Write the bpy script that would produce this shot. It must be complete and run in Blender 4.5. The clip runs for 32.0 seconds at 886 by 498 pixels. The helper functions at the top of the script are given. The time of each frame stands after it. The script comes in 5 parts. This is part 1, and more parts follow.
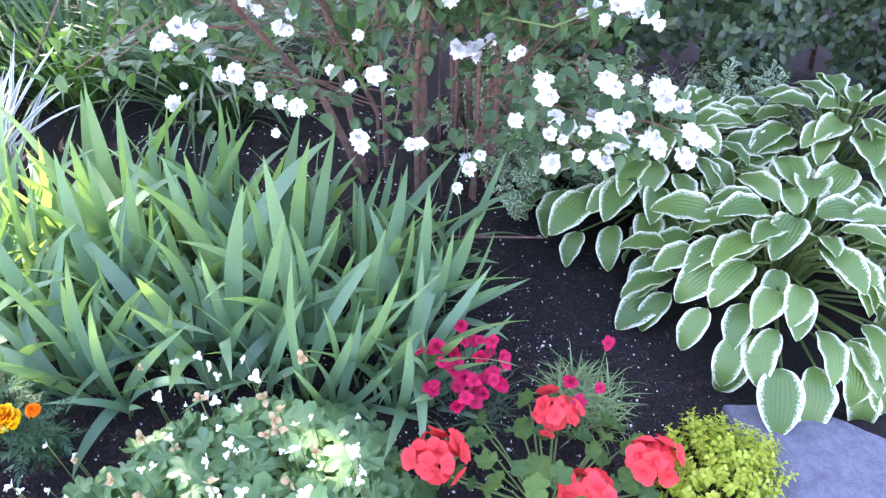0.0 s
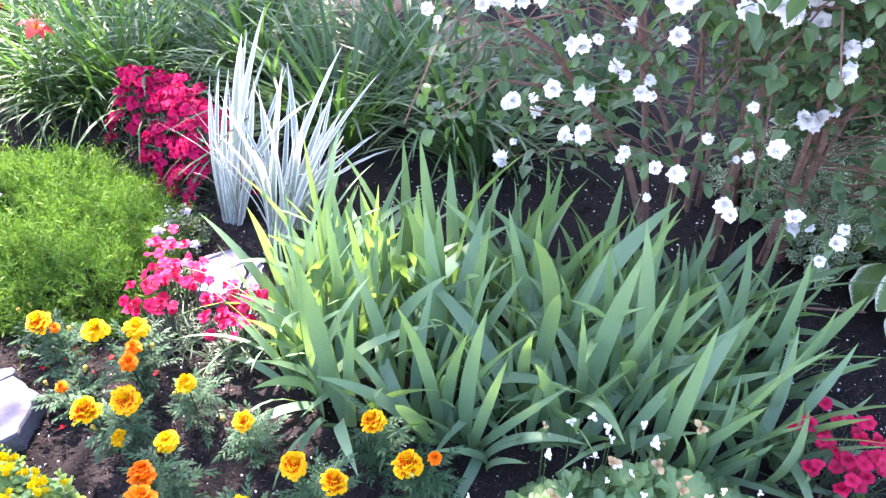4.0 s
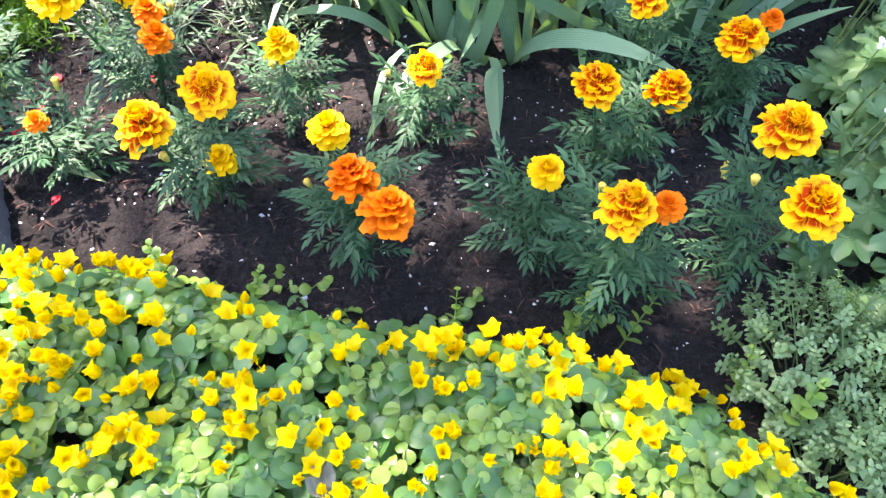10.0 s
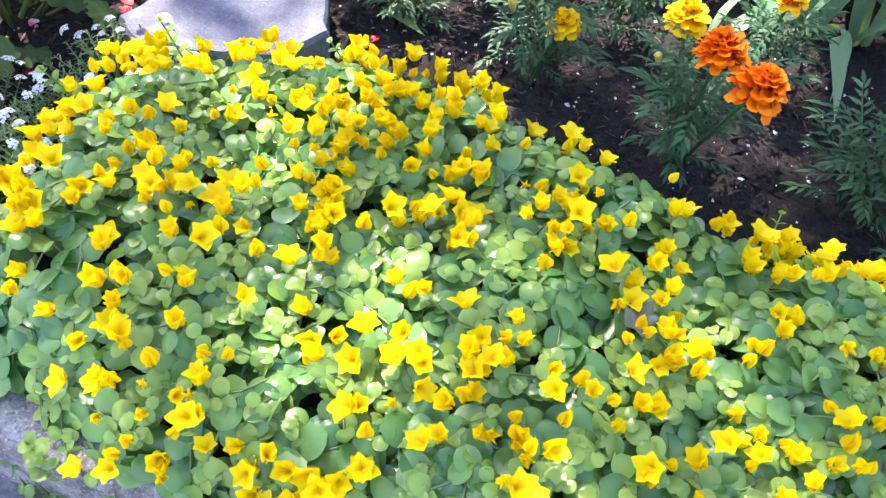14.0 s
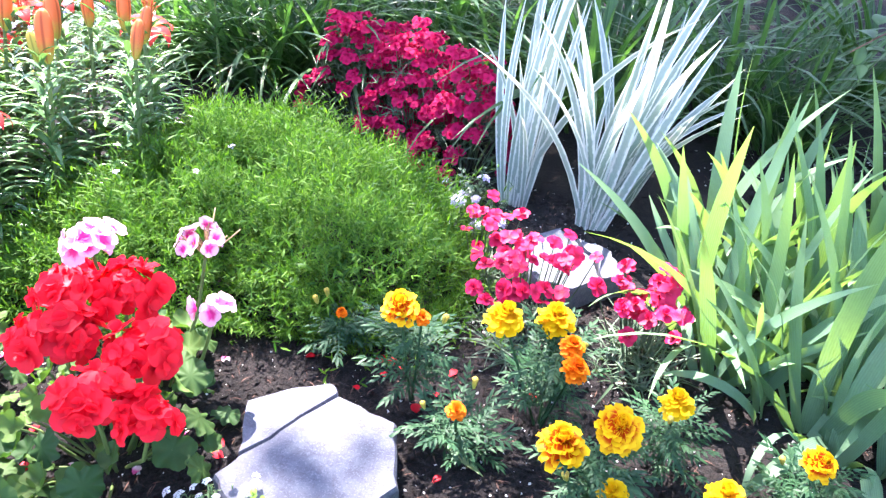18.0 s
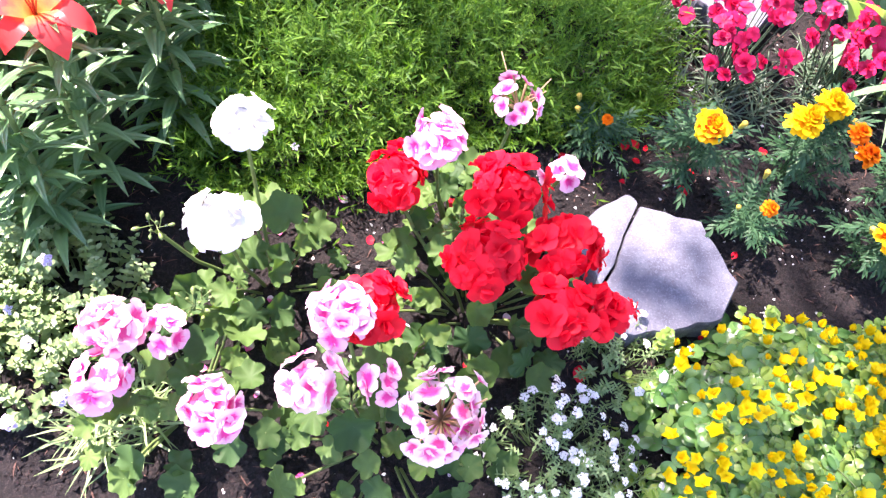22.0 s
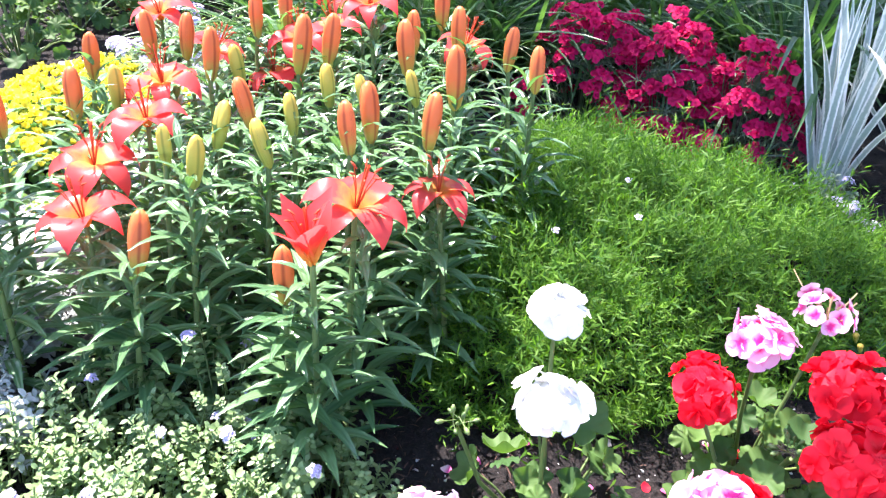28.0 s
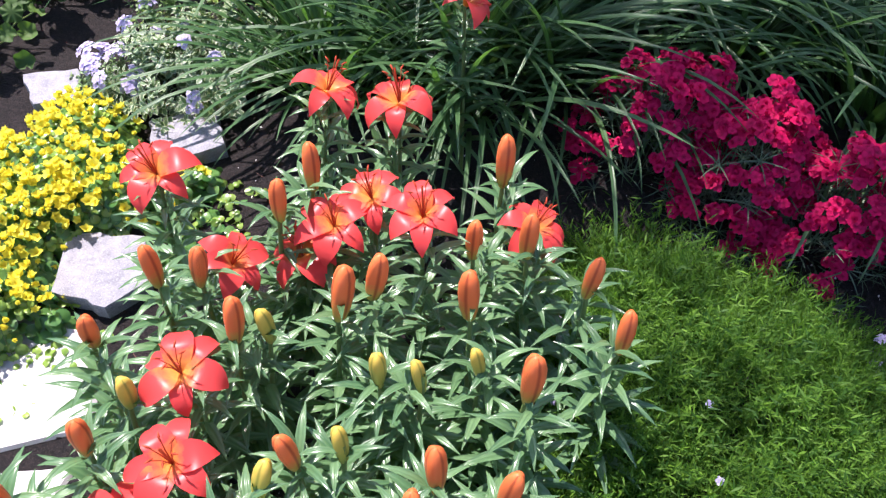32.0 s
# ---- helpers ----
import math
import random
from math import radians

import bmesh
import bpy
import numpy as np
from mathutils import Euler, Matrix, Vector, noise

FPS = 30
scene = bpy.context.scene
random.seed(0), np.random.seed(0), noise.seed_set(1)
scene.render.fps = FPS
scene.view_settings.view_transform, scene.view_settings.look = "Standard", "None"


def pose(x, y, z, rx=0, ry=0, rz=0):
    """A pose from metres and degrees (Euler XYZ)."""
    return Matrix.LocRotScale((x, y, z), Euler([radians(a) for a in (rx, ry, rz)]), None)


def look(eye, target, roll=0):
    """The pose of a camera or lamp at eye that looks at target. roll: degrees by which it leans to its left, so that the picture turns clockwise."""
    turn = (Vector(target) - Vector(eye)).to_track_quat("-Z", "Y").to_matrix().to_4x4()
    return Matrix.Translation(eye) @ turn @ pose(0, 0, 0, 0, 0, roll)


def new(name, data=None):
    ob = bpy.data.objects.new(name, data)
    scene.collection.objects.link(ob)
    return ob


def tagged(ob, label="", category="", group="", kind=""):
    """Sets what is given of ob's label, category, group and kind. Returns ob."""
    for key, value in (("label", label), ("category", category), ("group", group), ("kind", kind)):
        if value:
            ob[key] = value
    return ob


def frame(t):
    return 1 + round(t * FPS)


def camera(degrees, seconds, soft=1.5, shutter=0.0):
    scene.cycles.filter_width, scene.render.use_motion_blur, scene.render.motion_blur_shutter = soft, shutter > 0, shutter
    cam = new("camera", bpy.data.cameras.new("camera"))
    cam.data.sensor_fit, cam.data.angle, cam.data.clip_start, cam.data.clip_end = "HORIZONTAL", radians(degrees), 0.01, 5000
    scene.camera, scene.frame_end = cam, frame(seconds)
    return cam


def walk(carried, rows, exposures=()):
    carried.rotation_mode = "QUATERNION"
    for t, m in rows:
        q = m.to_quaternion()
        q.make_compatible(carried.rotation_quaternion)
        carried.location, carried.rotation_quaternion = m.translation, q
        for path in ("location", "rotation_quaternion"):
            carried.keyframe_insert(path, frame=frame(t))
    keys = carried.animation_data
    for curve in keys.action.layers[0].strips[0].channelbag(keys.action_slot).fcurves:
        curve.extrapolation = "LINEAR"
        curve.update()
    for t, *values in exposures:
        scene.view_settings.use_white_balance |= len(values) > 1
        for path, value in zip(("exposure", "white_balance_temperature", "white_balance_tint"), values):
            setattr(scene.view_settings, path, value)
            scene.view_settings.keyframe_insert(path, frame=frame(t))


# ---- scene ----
cam = camera(60.9, 32.0, soft=1.35)
PATH = [
    (0, (0.873, 0.996, 1.123), (0.702, 2.529, -0.15), 0.1),
    (0.5, (0.864, 0.987, 1.16), (0.76, 2.57, -0.058), -0.2),
    (1, (0.805, 0.964, 1.181), (0.716, 2.634, 0.084), -0.8),
    (1.5, (0.763, 0.941, 1.198), (0.659, 2.644, 0.153), -1.1),
    (2, (0.718, 0.922, 1.203), (0.612, 2.642, 0.189), -2.8),
    (2.5, (0.645, 0.907, 1.21), (0.536, 2.62, 0.183), -2.3),
    (3, (0.546, 0.879, 1.21), (0.433, 2.605, 0.206), -1.9),
    (3.4, (0.476, 0.848, 1.173), (0.249, 2.567, 0.177), 0.3),
    (3.5, (0.462, 0.858, 1.174), (0.179, 2.543, 0.136), 0.1),
    (4, (0.332, 0.923, 1.169), (-0.03, 2.484, -0.027), -0.4),
    (4.5, (0.211, 0.981, 1.153), (-0.166, 2.391, -0.215), -0.5),
    (6.5, (-0.088, 0.978, 1.072), (-0.288, 1.931, -0.675), -7.3),
    (7, (-0.088, 1.015, 1.06), (-0.325, 1.932, -0.702), -6.6),
    (7.5, (-0.09, 1.077, 1.045), (-0.32, 1.948, -0.74), -4.6),
    (8, (-0.157, 1.061, 1.024), (-0.23, 1.944, -0.769), -4.5),
    (8.5, (-0.255, 1.025, 0.995), (-0.167, 1.868, -0.816), -0.8),
    (9, (-0.272, 1.064, 0.905), (-0.198, 1.965, -0.879), -0.1),
    (9.5, (-0.318, 1.09, 0.686), (-0.122, 2.093, -1.033), 3.2),
    (10, (-0.33, 1.13, 0.655), (-0.064, 2.237, -0.989), 2.3),
    (10.5, (-0.347, 1.068, 0.611), (-0.104, 2.414, -0.848), 1.8),
    (11, (-0.376, 1.039, 0.591), (-0.149, 2.523, -0.73), 1.8),
    (11.5, (-0.403, 1.018, 0.588), (-0.211, 2.537, -0.699), 3.1),
    (12, (-0.421, 0.99, 0.534), (-0.298, 2.405, -0.874), 5.1),
    (12.2, (-0.422, 0.987, 0.51), (-0.322, 2.334, -0.966), 5.9),
    (12.5, (-0.441, 0.994, 0.503), (-0.37, 2.246, -1.054), 7.3),
    (13, (-0.455, 1.001, 0.495), (-0.45, 2.199, -1.107), 8.0),
    (13.5, (-0.465, 1.011, 0.494), (-0.492, 2.192, -1.119), 6.7),
    (14, (-0.482, 1.024, 0.515), (-0.556, 2.271, -1.047), 6.6),
    (14.5, (-0.485, 1.046, 0.572), (-0.695, 2.383, -0.9), 2.2),
    (15, (-0.468, 1.042, 0.611), (-0.756, 2.506, -0.721), 0.3),
    (15.5, (-0.466, 1.042, 0.635), (-0.727, 2.594, -0.598), 0.7),
    (17.5, (-0.506, 1.062, 0.673), (-0.638, 2.749, -0.393), 2.7),
    (18, (-0.534, 1.086, 0.723), (-0.796, 2.766, -0.331), 2.8),
    (18.5, (-0.549, 1.135, 0.906), (-0.775, 2.666, -0.361), 5.5),
    (19, (-0.562, 1.183, 1.113), (-0.87, 2.561, -0.302), 5.6),
    (19.5, (-0.598, 1.167, 1.172), (-0.973, 2.41, -0.349), 5.8),
    (20, (-0.759, 1.139, 1.131), (-0.96, 2.309, -0.478), 6.2),
    (20.5, (-0.901, 1.129, 1.081), (-1.103, 2.187, -0.604), 4.2),
    (21, (-1.018, 1.21, 1.013), (-1.066, 2.213, -0.717), 7.7),
    (21.5, (-1.114, 1.281, 0.967), (-1.045, 2.173, -0.822), 8.0),
    (22, (-1.197, 1.294, 0.937), (-0.914, 2.167, -0.84), 12.2),
    (22.5, (-1.25, 1.317, 0.892), (-0.833, 2.106, -0.898), 15.4),
    (23, (-1.239, 1.31, 0.744), (-0.753, 2.279, -0.936), 13.1),
    (23.5, (-1.266, 1.276, 0.598), (-0.666, 2.486, -0.877), 8.8),
    (24, (-1.277, 1.236, 0.576), (-0.632, 2.567, -0.769), 8.2),
    (24.5, (-1.304, 1.213, 0.572), (-0.646, 2.563, -0.75), 8.7),
    (25, (-1.344, 1.21, 0.578), (-0.756, 2.601, -0.732), 7.9),
    (25.5, (-1.372, 1.209, 0.587), (-0.882, 2.631, -0.73), 7.3),
    (27.5, (-1.448, 1.214, 0.707), (-1.23, 2.775, -0.523), 4.7),
    (28, (-1.458, 1.219, 0.74), (-1.314, 2.847, -0.412), 3.2),
    (28.5, (-1.445, 1.223, 0.762), (-1.304, 2.881, -0.347), 2.5),
    (29, (-1.426, 1.261, 0.781), (-1.37, 2.912, -0.347), 1.7),
    (29.5, (-1.395, 1.382, 0.941), (-1.419, 2.803, -0.466), 1.5),
    (30, (-1.396, 1.472, 1.097), (-1.477, 2.701, -0.478), 0.8),
    (30.5, (-1.454, 1.557, 1.091), (-1.561, 2.658, -0.576), -0.0),
    (31, (-1.524, 1.691, 1.069), (-1.494, 2.709, -0.653), 3.6),
    (31.5, (-1.564, 1.772, 1.083), (-1.423, 2.842, -0.601), 7.3),
    (32, (-1.54, 1.823, 1.117), (-1.373, 2.946, -0.529), 6.9),
]
EXPO = [(s, e, 6300 if s == 18 or s > 27 else 7000 if 6 < s < 13 else 6700, 36 if s < 5 else 26 if s < 13 else 24 if s < 19 else 36 if s < 27 else 24 if s < 29 else 32 if s < 31 else 27) for s, e in ((0, 3.45), (1, 3.6), (3, 3.65), (4.5, 3.0), (6.5, 3.1), (9, 3.0), (10.5, 3.1), (12, 3.05), (13, 2.8), (14, 2.7), (15.5, 2.7), (18, 2.95), (20, 2.95), (21, 2.85), (22, 2.5), (23, 2.26), (25.5, 2.5), (28, 2.4), (29, 2.28), (30, 1.8), (32, 1.22))]
walk(cam, [(t, look(eye, target, roll)) for t, eye, target, roll in PATH], EXPO)

# ---- light: high sun from behind and to the left, blue sky ----
SUN_AZ, SUN_EL = 122.0, 58.0          # degrees from +x towards +y; height
world = bpy.data.worlds.new("world")
scene.world = world
world.use_nodes = True
wn = world.node_tree.nodes
sky = wn.new("ShaderNodeTexSky")
sky.sky_type, sky.sun_disc = "NISHITA", False
sky.sun_elevation, sky.sun_rotation = radians(SUN_EL), radians(90 - SUN_AZ)
world.node_tree.links.new(sky.outputs[0], wn["Background"].inputs[0])
wn["Background"].inputs[1].default_value = 0.15
SUN_WAY = Vector((math.cos(radians(SUN_AZ)) * math.cos(radians(SUN_EL)), math.sin(radians(SUN_AZ)) * math.cos(radians(SUN_EL)), math.sin(radians(SUN_EL))))
sun = new("sun", bpy.data.lights.new("sun", "SUN"))
sun.data.energy, sun.data.angle, sun.data.color = 5.0, radians(0.5), (1.0, 0.94, 0.85)
sun.matrix_world = look(SUN_WAY * 20, (0, 0, 0))

# ---- materials ----
def ramp(nt, fac, stops):
    n = nt.nodes.new("ShaderNodeValToRGB")
    while len(n.color_ramp.elements) < len(stops):
        n.color_ramp.elements.new(0.5)
    for e, (p, c) in zip(n.color_ramp.elements, stops):
        e.position, e.color = p, (*c, 1)
    nt.links.new(fac, n.inputs[0])
    return n.outputs[0]


def mix(nt, fac, a, b, mode="MIX"):
    n = nt.nodes.new("ShaderNodeMix")
    n.data_type, n.blend_type = "RGBA", mode
    for key, v in ((0, fac), (6, a), (7, b)):
        if isinstance(v, (int, float)):
            n.inputs[key].default_value = v
        elif isinstance(v, tuple):
            n.inputs[key].default_value = (*v, 1)
        else:
            nt.links.new(v, n.inputs[key])
    return n.outputs[2]


def maths(nt, op, a, b=0.0):
    n = nt.nodes.new("ShaderNodeMath")
    n.operation = op
    for k, v in enumerate((a, b)):
        if isinstance(v, (int, float)):
            n.inputs[k].default_value = v
        else:
            nt.links.new(v, n.inputs[k])
    return n.outputs[0]


def noise_of(nt, scale, detail=3.0, rough=0.6):
    co = nt.nodes.new("ShaderNodeTexCoord")
    n = nt.nodes.new("ShaderNodeTexNoise")
    n.inputs["Scale"].default_value, n.inputs["Detail"].default_value, n.inputs["Roughness"].default_value = scale, detail, rough
    nt.links.new(co.outputs["Object"], n.inputs["Vector"])
    return n.outputs["Fac"]


def uv_of(nt):
    n = nt.nodes.new("ShaderNodeUVMap")
    s = nt.nodes.new("ShaderNodeSeparateXYZ")
    nt.links.new(n.outputs[0], s.inputs[0])
    return s.outputs[0], s.outputs[1]


def chance(nt):
    """One random number for each object and each joined piece."""
    a, b = nt.nodes.new("ShaderNodeObjectInfo"), nt.nodes.new("ShaderNodeNewGeometry")
    return maths(nt, "FRACT", maths(nt, "ADD", a.outputs["Random"], b.outputs["Random Per Island"]))


def plain(name, rough=0.6, metal=0.0):
    m = bpy.data.materials.new(name)
    m.use_nodes = True
    p = m.node_tree.nodes["Principled BSDF"]
    p.inputs["Roughness"].default_value, p.inputs["Metallic"].default_value = rough, metal
    return m, m.node_tree, p


def bump(nt, p, height, strength=0.4, dist=0.01):
    n = nt.nodes.new("ShaderNodeBump")
    n.inputs["Strength"].default_value, n.inputs["Distance"].default_value = strength, dist
    nt.links.new(height, n.inputs["Height"])
    nt.links.new(n.outputs[0], p.inputs["Normal"])


def thin(nt, p, colour, share):
    """Lets light through a leaf or petal."""
    out = nt.nodes["Material Output"]
    t, s = nt.nodes.new("ShaderNodeBsdfTranslucent"), nt.nodes.new("ShaderNodeMixShader")
    nt.links.new(colour, t.inputs[0])
    s.inputs[0].default_value = share
    nt.links.new(p.outputs[0], s.inputs[1]), nt.links.new(t.outputs[0], s.inputs[2])
    nt.links.new(s.outputs[0], out.inputs["Surface"])


def leafy(name, dark, light, rough=0.45, share=0.35, veins=0.0, glow=(1.5, 1.7, 0.6), margin=None, along=None, grain=60.0):
    """Leaf: a hue of its own for every piece, mottling, veins along it, light coming through."""
    m, nt, p = plain(name, rough)
    u, v = uv_of(nt)
    col = mix(nt, chance(nt), dark, light)
    col = mix(nt, maths(nt, "MULTIPLY", noise_of(nt, grain), 0.5), col, tuple(c * 0.55 for c in dark))
    if along:
        col = mix(nt, ramp(nt, v, [(0.0, (0, 0, 0)), (0.5, (0.1, 0.1, 0.1)), (1.0, (1, 1, 1))]), col, along)
    if veins:
        w = nt.nodes.new("ShaderNodeMath")
        w.operation = "SINE"
        nt.links.new(maths(nt, "MULTIPLY", u, veins), w.inputs[0])
        col = mix(nt, maths(nt, "MULTIPLY", maths(nt, "ADD", w.outputs[0], 1.0), 0.14), col, light)
        bump(nt, p, w.outputs[0], 0.25, 0.002)
    if margin:
        edge = maths(nt, "ABSOLUTE", maths(nt, "SUBTRACT", u, 0.5))
        wob = maths(nt, "ADD", edge, maths(nt, "MULTIPLY", maths(nt, "SUBTRACT", noise_of(nt, 45.0), 0.5), margin[3]))
        col = mix(nt, ramp(nt, wob, [(margin[1], (0, 0, 0)), (margin[2], (1, 1, 1))]), col, margin[0])
    nt.links.new(col, p.inputs["Base Color"])
    g = mix(nt, 1.0, col, glow, "MULTIPLY")
    thin(nt, p, g, share)
    return m


def petal(name, inner, outer, at=(0.3, 0.7), rough=0.5, share=0.3, spots=0.15, rimmed=False, seams=None):
    m, nt, p = plain(name, rough)
    u, v = uv_of(nt)
    if rimmed:
        v = maths(nt, "MAXIMUM", v, maths(nt, "MULTIPLY", maths(nt, "ABSOLUTE", maths(nt, "SUBTRACT", u, 0.5)), 1.8))
    col = ramp(nt, maths(nt, "ADD", v, maths(nt, "MULTIPLY", maths(nt, "SUBTRACT", noise_of(nt, 90.0), 0.5), 0.3)), [(at[0], inner), (at[1], outer)])
    col = mix(nt, maths(nt, "MULTIPLY", chance(nt), spots), col, tuple(c * 0.5 for c in outer))
    if seams:
        w = maths(nt, "ABSOLUTE", maths(nt, "SUBTRACT", maths(nt, "FRACT", maths(nt, "MULTIPLY", u, 3.0)), 0.5))
        col = mix(nt, ramp(nt, w, [(0.03, (0.75, 0.75, 0.75)), (0.14, (0, 0, 0))]), col, seams)
    nt.links.new(col, p.inputs["Base Color"])
    p.inputs["Specular IOR Level"].default_value = 0.2
    thin(nt, p, col, share)
    return m


def earth(name, a, b, c, scale, rough=0.9, relief=0.6, fine=2.5, speck=0.0):
    m, nt, p = plain(name, rough)
    col = ramp(nt, noise_of(nt, scale, 8.0, 0.7), [(0.36, a), (0.5, b), (0.67, c)])
    col = mix(nt, maths(nt, "MULTIPLY", noise_of(nt, scale * 0.11), 0.6), col, a)
    if speck:
        col = mix(nt, ramp(nt, noise_of(nt, 420.0, 2.0, 0.5), [(0.56, (0, 0, 0)), (0.66, (speck, speck, speck))]), col, tuple(min(0.8, x * 1.7) for x in c))
        col = mix(nt, ramp(nt, noise_of(nt, 300.0, 2.0, 0.5), [(0.34, (speck, speck, speck)), (0.44, (0, 0, 0))]), col, tuple(x * 0.5 for x in a))
    nt.links.new(col, p.inputs["Base Color"])
    bump(nt, p, noise_of(nt, scale * fine, 8.0, 0.75), relief, 0.012)
    return m


M_SOIL = earth("soil", (0.0025, 0.0017, 0.002), (0.009, 0.006, 0.006), (0.036, 0.024, 0.022), 120, 0.95, 1.0, 1.2, 0.5)
M_CRUMB = earth("soil_crumb", (0.004, 0.003, 0.0033), (0.013, 0.009, 0.0086), (0.055, 0.037, 0.032), 140, 0.95, 0.8)
M_STONE = earth("slate", (0.085, 0.09, 0.118), (0.125, 0.132, 0.165), (0.18, 0.19, 0.225), 45, 0.85, 0.4, 6.0, 0.28)
M_PALESLATE = earth("pale_slate", (0.19, 0.195, 0.22), (0.27, 0.275, 0.30), (0.36, 0.365, 0.39), 45, 0.85, 0.4, 6.0, 0.28)
M_FIBRE = earth("bark_fibre", (0.05, 0.025, 0.018), (0.11, 0.055, 0.04), (0.2, 0.12, 0.09), 60)
M_KERB = earth("concrete", (0.12, 0.115, 0.11), (0.36, 0.35, 0.34), (0.68, 0.67, 0.66), 50, 0.95, 1.0, 1.6, 0.5)
M_PATH = earth("asphalt", (0.09, 0.09, 0.10), (0.16, 0.16, 0.175), (0.28, 0.28, 0.29), 140, 0.9, 0.5)
M_PALE = earth("pale_paving", (0.45, 0.44, 0.43), (0.55, 0.54, 0.52), (0.65, 0.64, 0.62), 20, 0.9, 0.3)
M_WALL = earth("siding", (0.5, 0.52, 0.6), (0.55, 0.57, 0.66), (0.6, 0.62, 0.7), 12, 0.7, 0.1)
M_BARK = earth("bark", (0.05, 0.03, 0.02), (0.12, 0.075, 0.05), (0.2, 0.14, 0.1), 70, 0.9, 0.6)
M_WHITE = petal("white_petal", (0.78, 0.78, 0.62), (0.86, 0.86, 0.84), (0.0, 0.3), spots=0.0)
M_PERLITE = petal("perlite", (0.7, 0.7, 0.68), (0.75, 0.75, 0.74), (0.0, 0.3), spots=0.2)
M_IRIS = leafy("iris_leaf", (0.08, 0.185, 0.13), (0.20, 0.345, 0.205), 0.45, 0.36, 55.0, (1.6, 1.6, 0.4), along=(0.165, 0.30, 0.13))
M_IRISV = leafy("striped_iris_leaf", (0.26, 0.35, 0.28), (0.42, 0.50, 0.43), 0.5, 0.3, 40.0, (1.1, 1.1, 1.0), margin=((0.77, 0.79, 0.74), 0.22, 0.36, 0.4))
M_GRASS = leafy("daylily_leaf", (0.032, 0.098, 0.034), (0.092, 0.195, 0.072), 0.4, 0.35, 12.0)
M_HOSTA = leafy("hosta_leaf", (0.075, 0.165, 0.04), (0.155, 0.265, 0.065), 0.38, 0.25, 60.0, margin=((0.74, 0.77, 0.60), 0.36, 0.45, 0.5))
M_MOCK = leafy("mock_orange_leaf", (0.05, 0.115, 0.055), (0.12, 0.22, 0.09), 0.45, 0.35, 8.0)
M_HEDGE = leafy("hedge_leaf", (0.018, 0.045, 0.02), (0.09, 0.155, 0.065), 0.38, 0.25)
M_HEDGE2 = leafy("light_hedge_leaf", (0.07, 0.15, 0.04), (0.14, 0.24, 0.07), 0.45, 0.3)
M_JENNY = leafy("jenny_leaf", (0.04, 0.15, 0.04), (0.17, 0.34, 0.09), 0.26, 0.3, 5.0, grain=90)
M_JENNYT = leafy("young_jenny_leaf", (0.13, 0.27, 0.05), (0.29, 0.42, 0.08), 0.3, 0.3, 5.0, grain=90)
M_JENNYY = petal("jenny_petal", (0.86, 0.58, 0.0), (0.90, 0.70, 0.0), (0.0, 0.4), share=0.48, spots=0.05)
# jenny petals again, with the glare of full sun painted in as whiter yellow
M_JENNYSUN = petal("sunlit_jenny_petal", (0.88, 0.74, 0.02), (0.90, 0.84, 0.10), (0.0, 0.4), share=0.5, spots=0.03)
M_CRANE = leafy("cranesbill_leaf", (0.06, 0.155, 0.06), (0.16, 0.30, 0.11), 0.5, 0.3, 7.0, grain=60)
M_PEL = leafy("pelargonium_leaf", (0.035, 0.093, 0.03), (0.12, 0.21, 0.05), 0.6, 0.3, 0.0, grain=45)
M_STALK = leafy("stalk", (0.10, 0.17, 0.05), (0.17, 0.25, 0.07), 0.5, 0.15)
M_MARI = leafy("marigold_leaf", (0.018, 0.068, 0.030), (0.055, 0.135, 0.058), 0.5, 0.22)
M_LILY = leafy("lily_leaf", (0.06, 0.148, 0.064), (0.145, 0.265, 0.118), 0.25, 0.24, 14.0)
M_PHLOX = leafy("moss_phlox_needle", (0.028, 0.098, 0.014), (0.14, 0.29, 0.028), 0.6, 0.37)
M_DIAN = leafy("dianthus_leaf", (0.05, 0.10, 0.055), (0.11, 0.175, 0.105), 0.5, 0.2)
M_SILVER = leafy("silver_leaf", (0.42, 0.47, 0.45), (0.62, 0.66, 0.63), 0.6, 0.2, glow=(1, 1, 1))
M_THYME = leafy("thyme_leaf", (0.15, 0.27, 0.11), (0.29, 0.42, 0.19), 0.5, 0.28)
M_MINT = leafy("catmint_leaf", (0.14, 0.235, 0.09), (0.27, 0.375, 0.16), 0.5, 0.25)
M_VARIEG = leafy("variegated_leaf", (0.10, 0.19, 0.09), (0.20, 0.30, 0.15), 0.45, 0.25, margin=((0.60, 0.65, 0.50), 0.30, 0.42, 0.3))
M_LIME = leafy("lime_leaf", (0.35, 0.42, 0.04), (0.50, 0.55, 0.08), 0.5, 0.3)
M_MAGENTA = petal("magenta_petal", (0.25, 0.002, 0.036), (0.60, 0.008, 0.095), (0.05, 0.4), 0.7, spots=0.45)
M_CRIM = petal("crimson_petal", (0.40, 0.004, 0.03), (0.68, 0.02, 0.10), (0.1, 0.5), spots=0.4)
M_RED = petal("red_petal", (0.68, 0.002, 0.014), (0.88, 0.016, 0.036), (0.0, 0.5), spots=0.3, share=0.35)
M_CORAL = petal("coral_petal", (0.72, 0.03, 0.04), (0.86, 0.075, 0.075), (0.0, 0.5), spots=0.3)
M_PINK = petal("bicolour_pink_petal", (0.78, 0.05, 0.32), (0.89, 0.54, 0.72), (0.26, 0.62), spots=0.06, share=0.35)
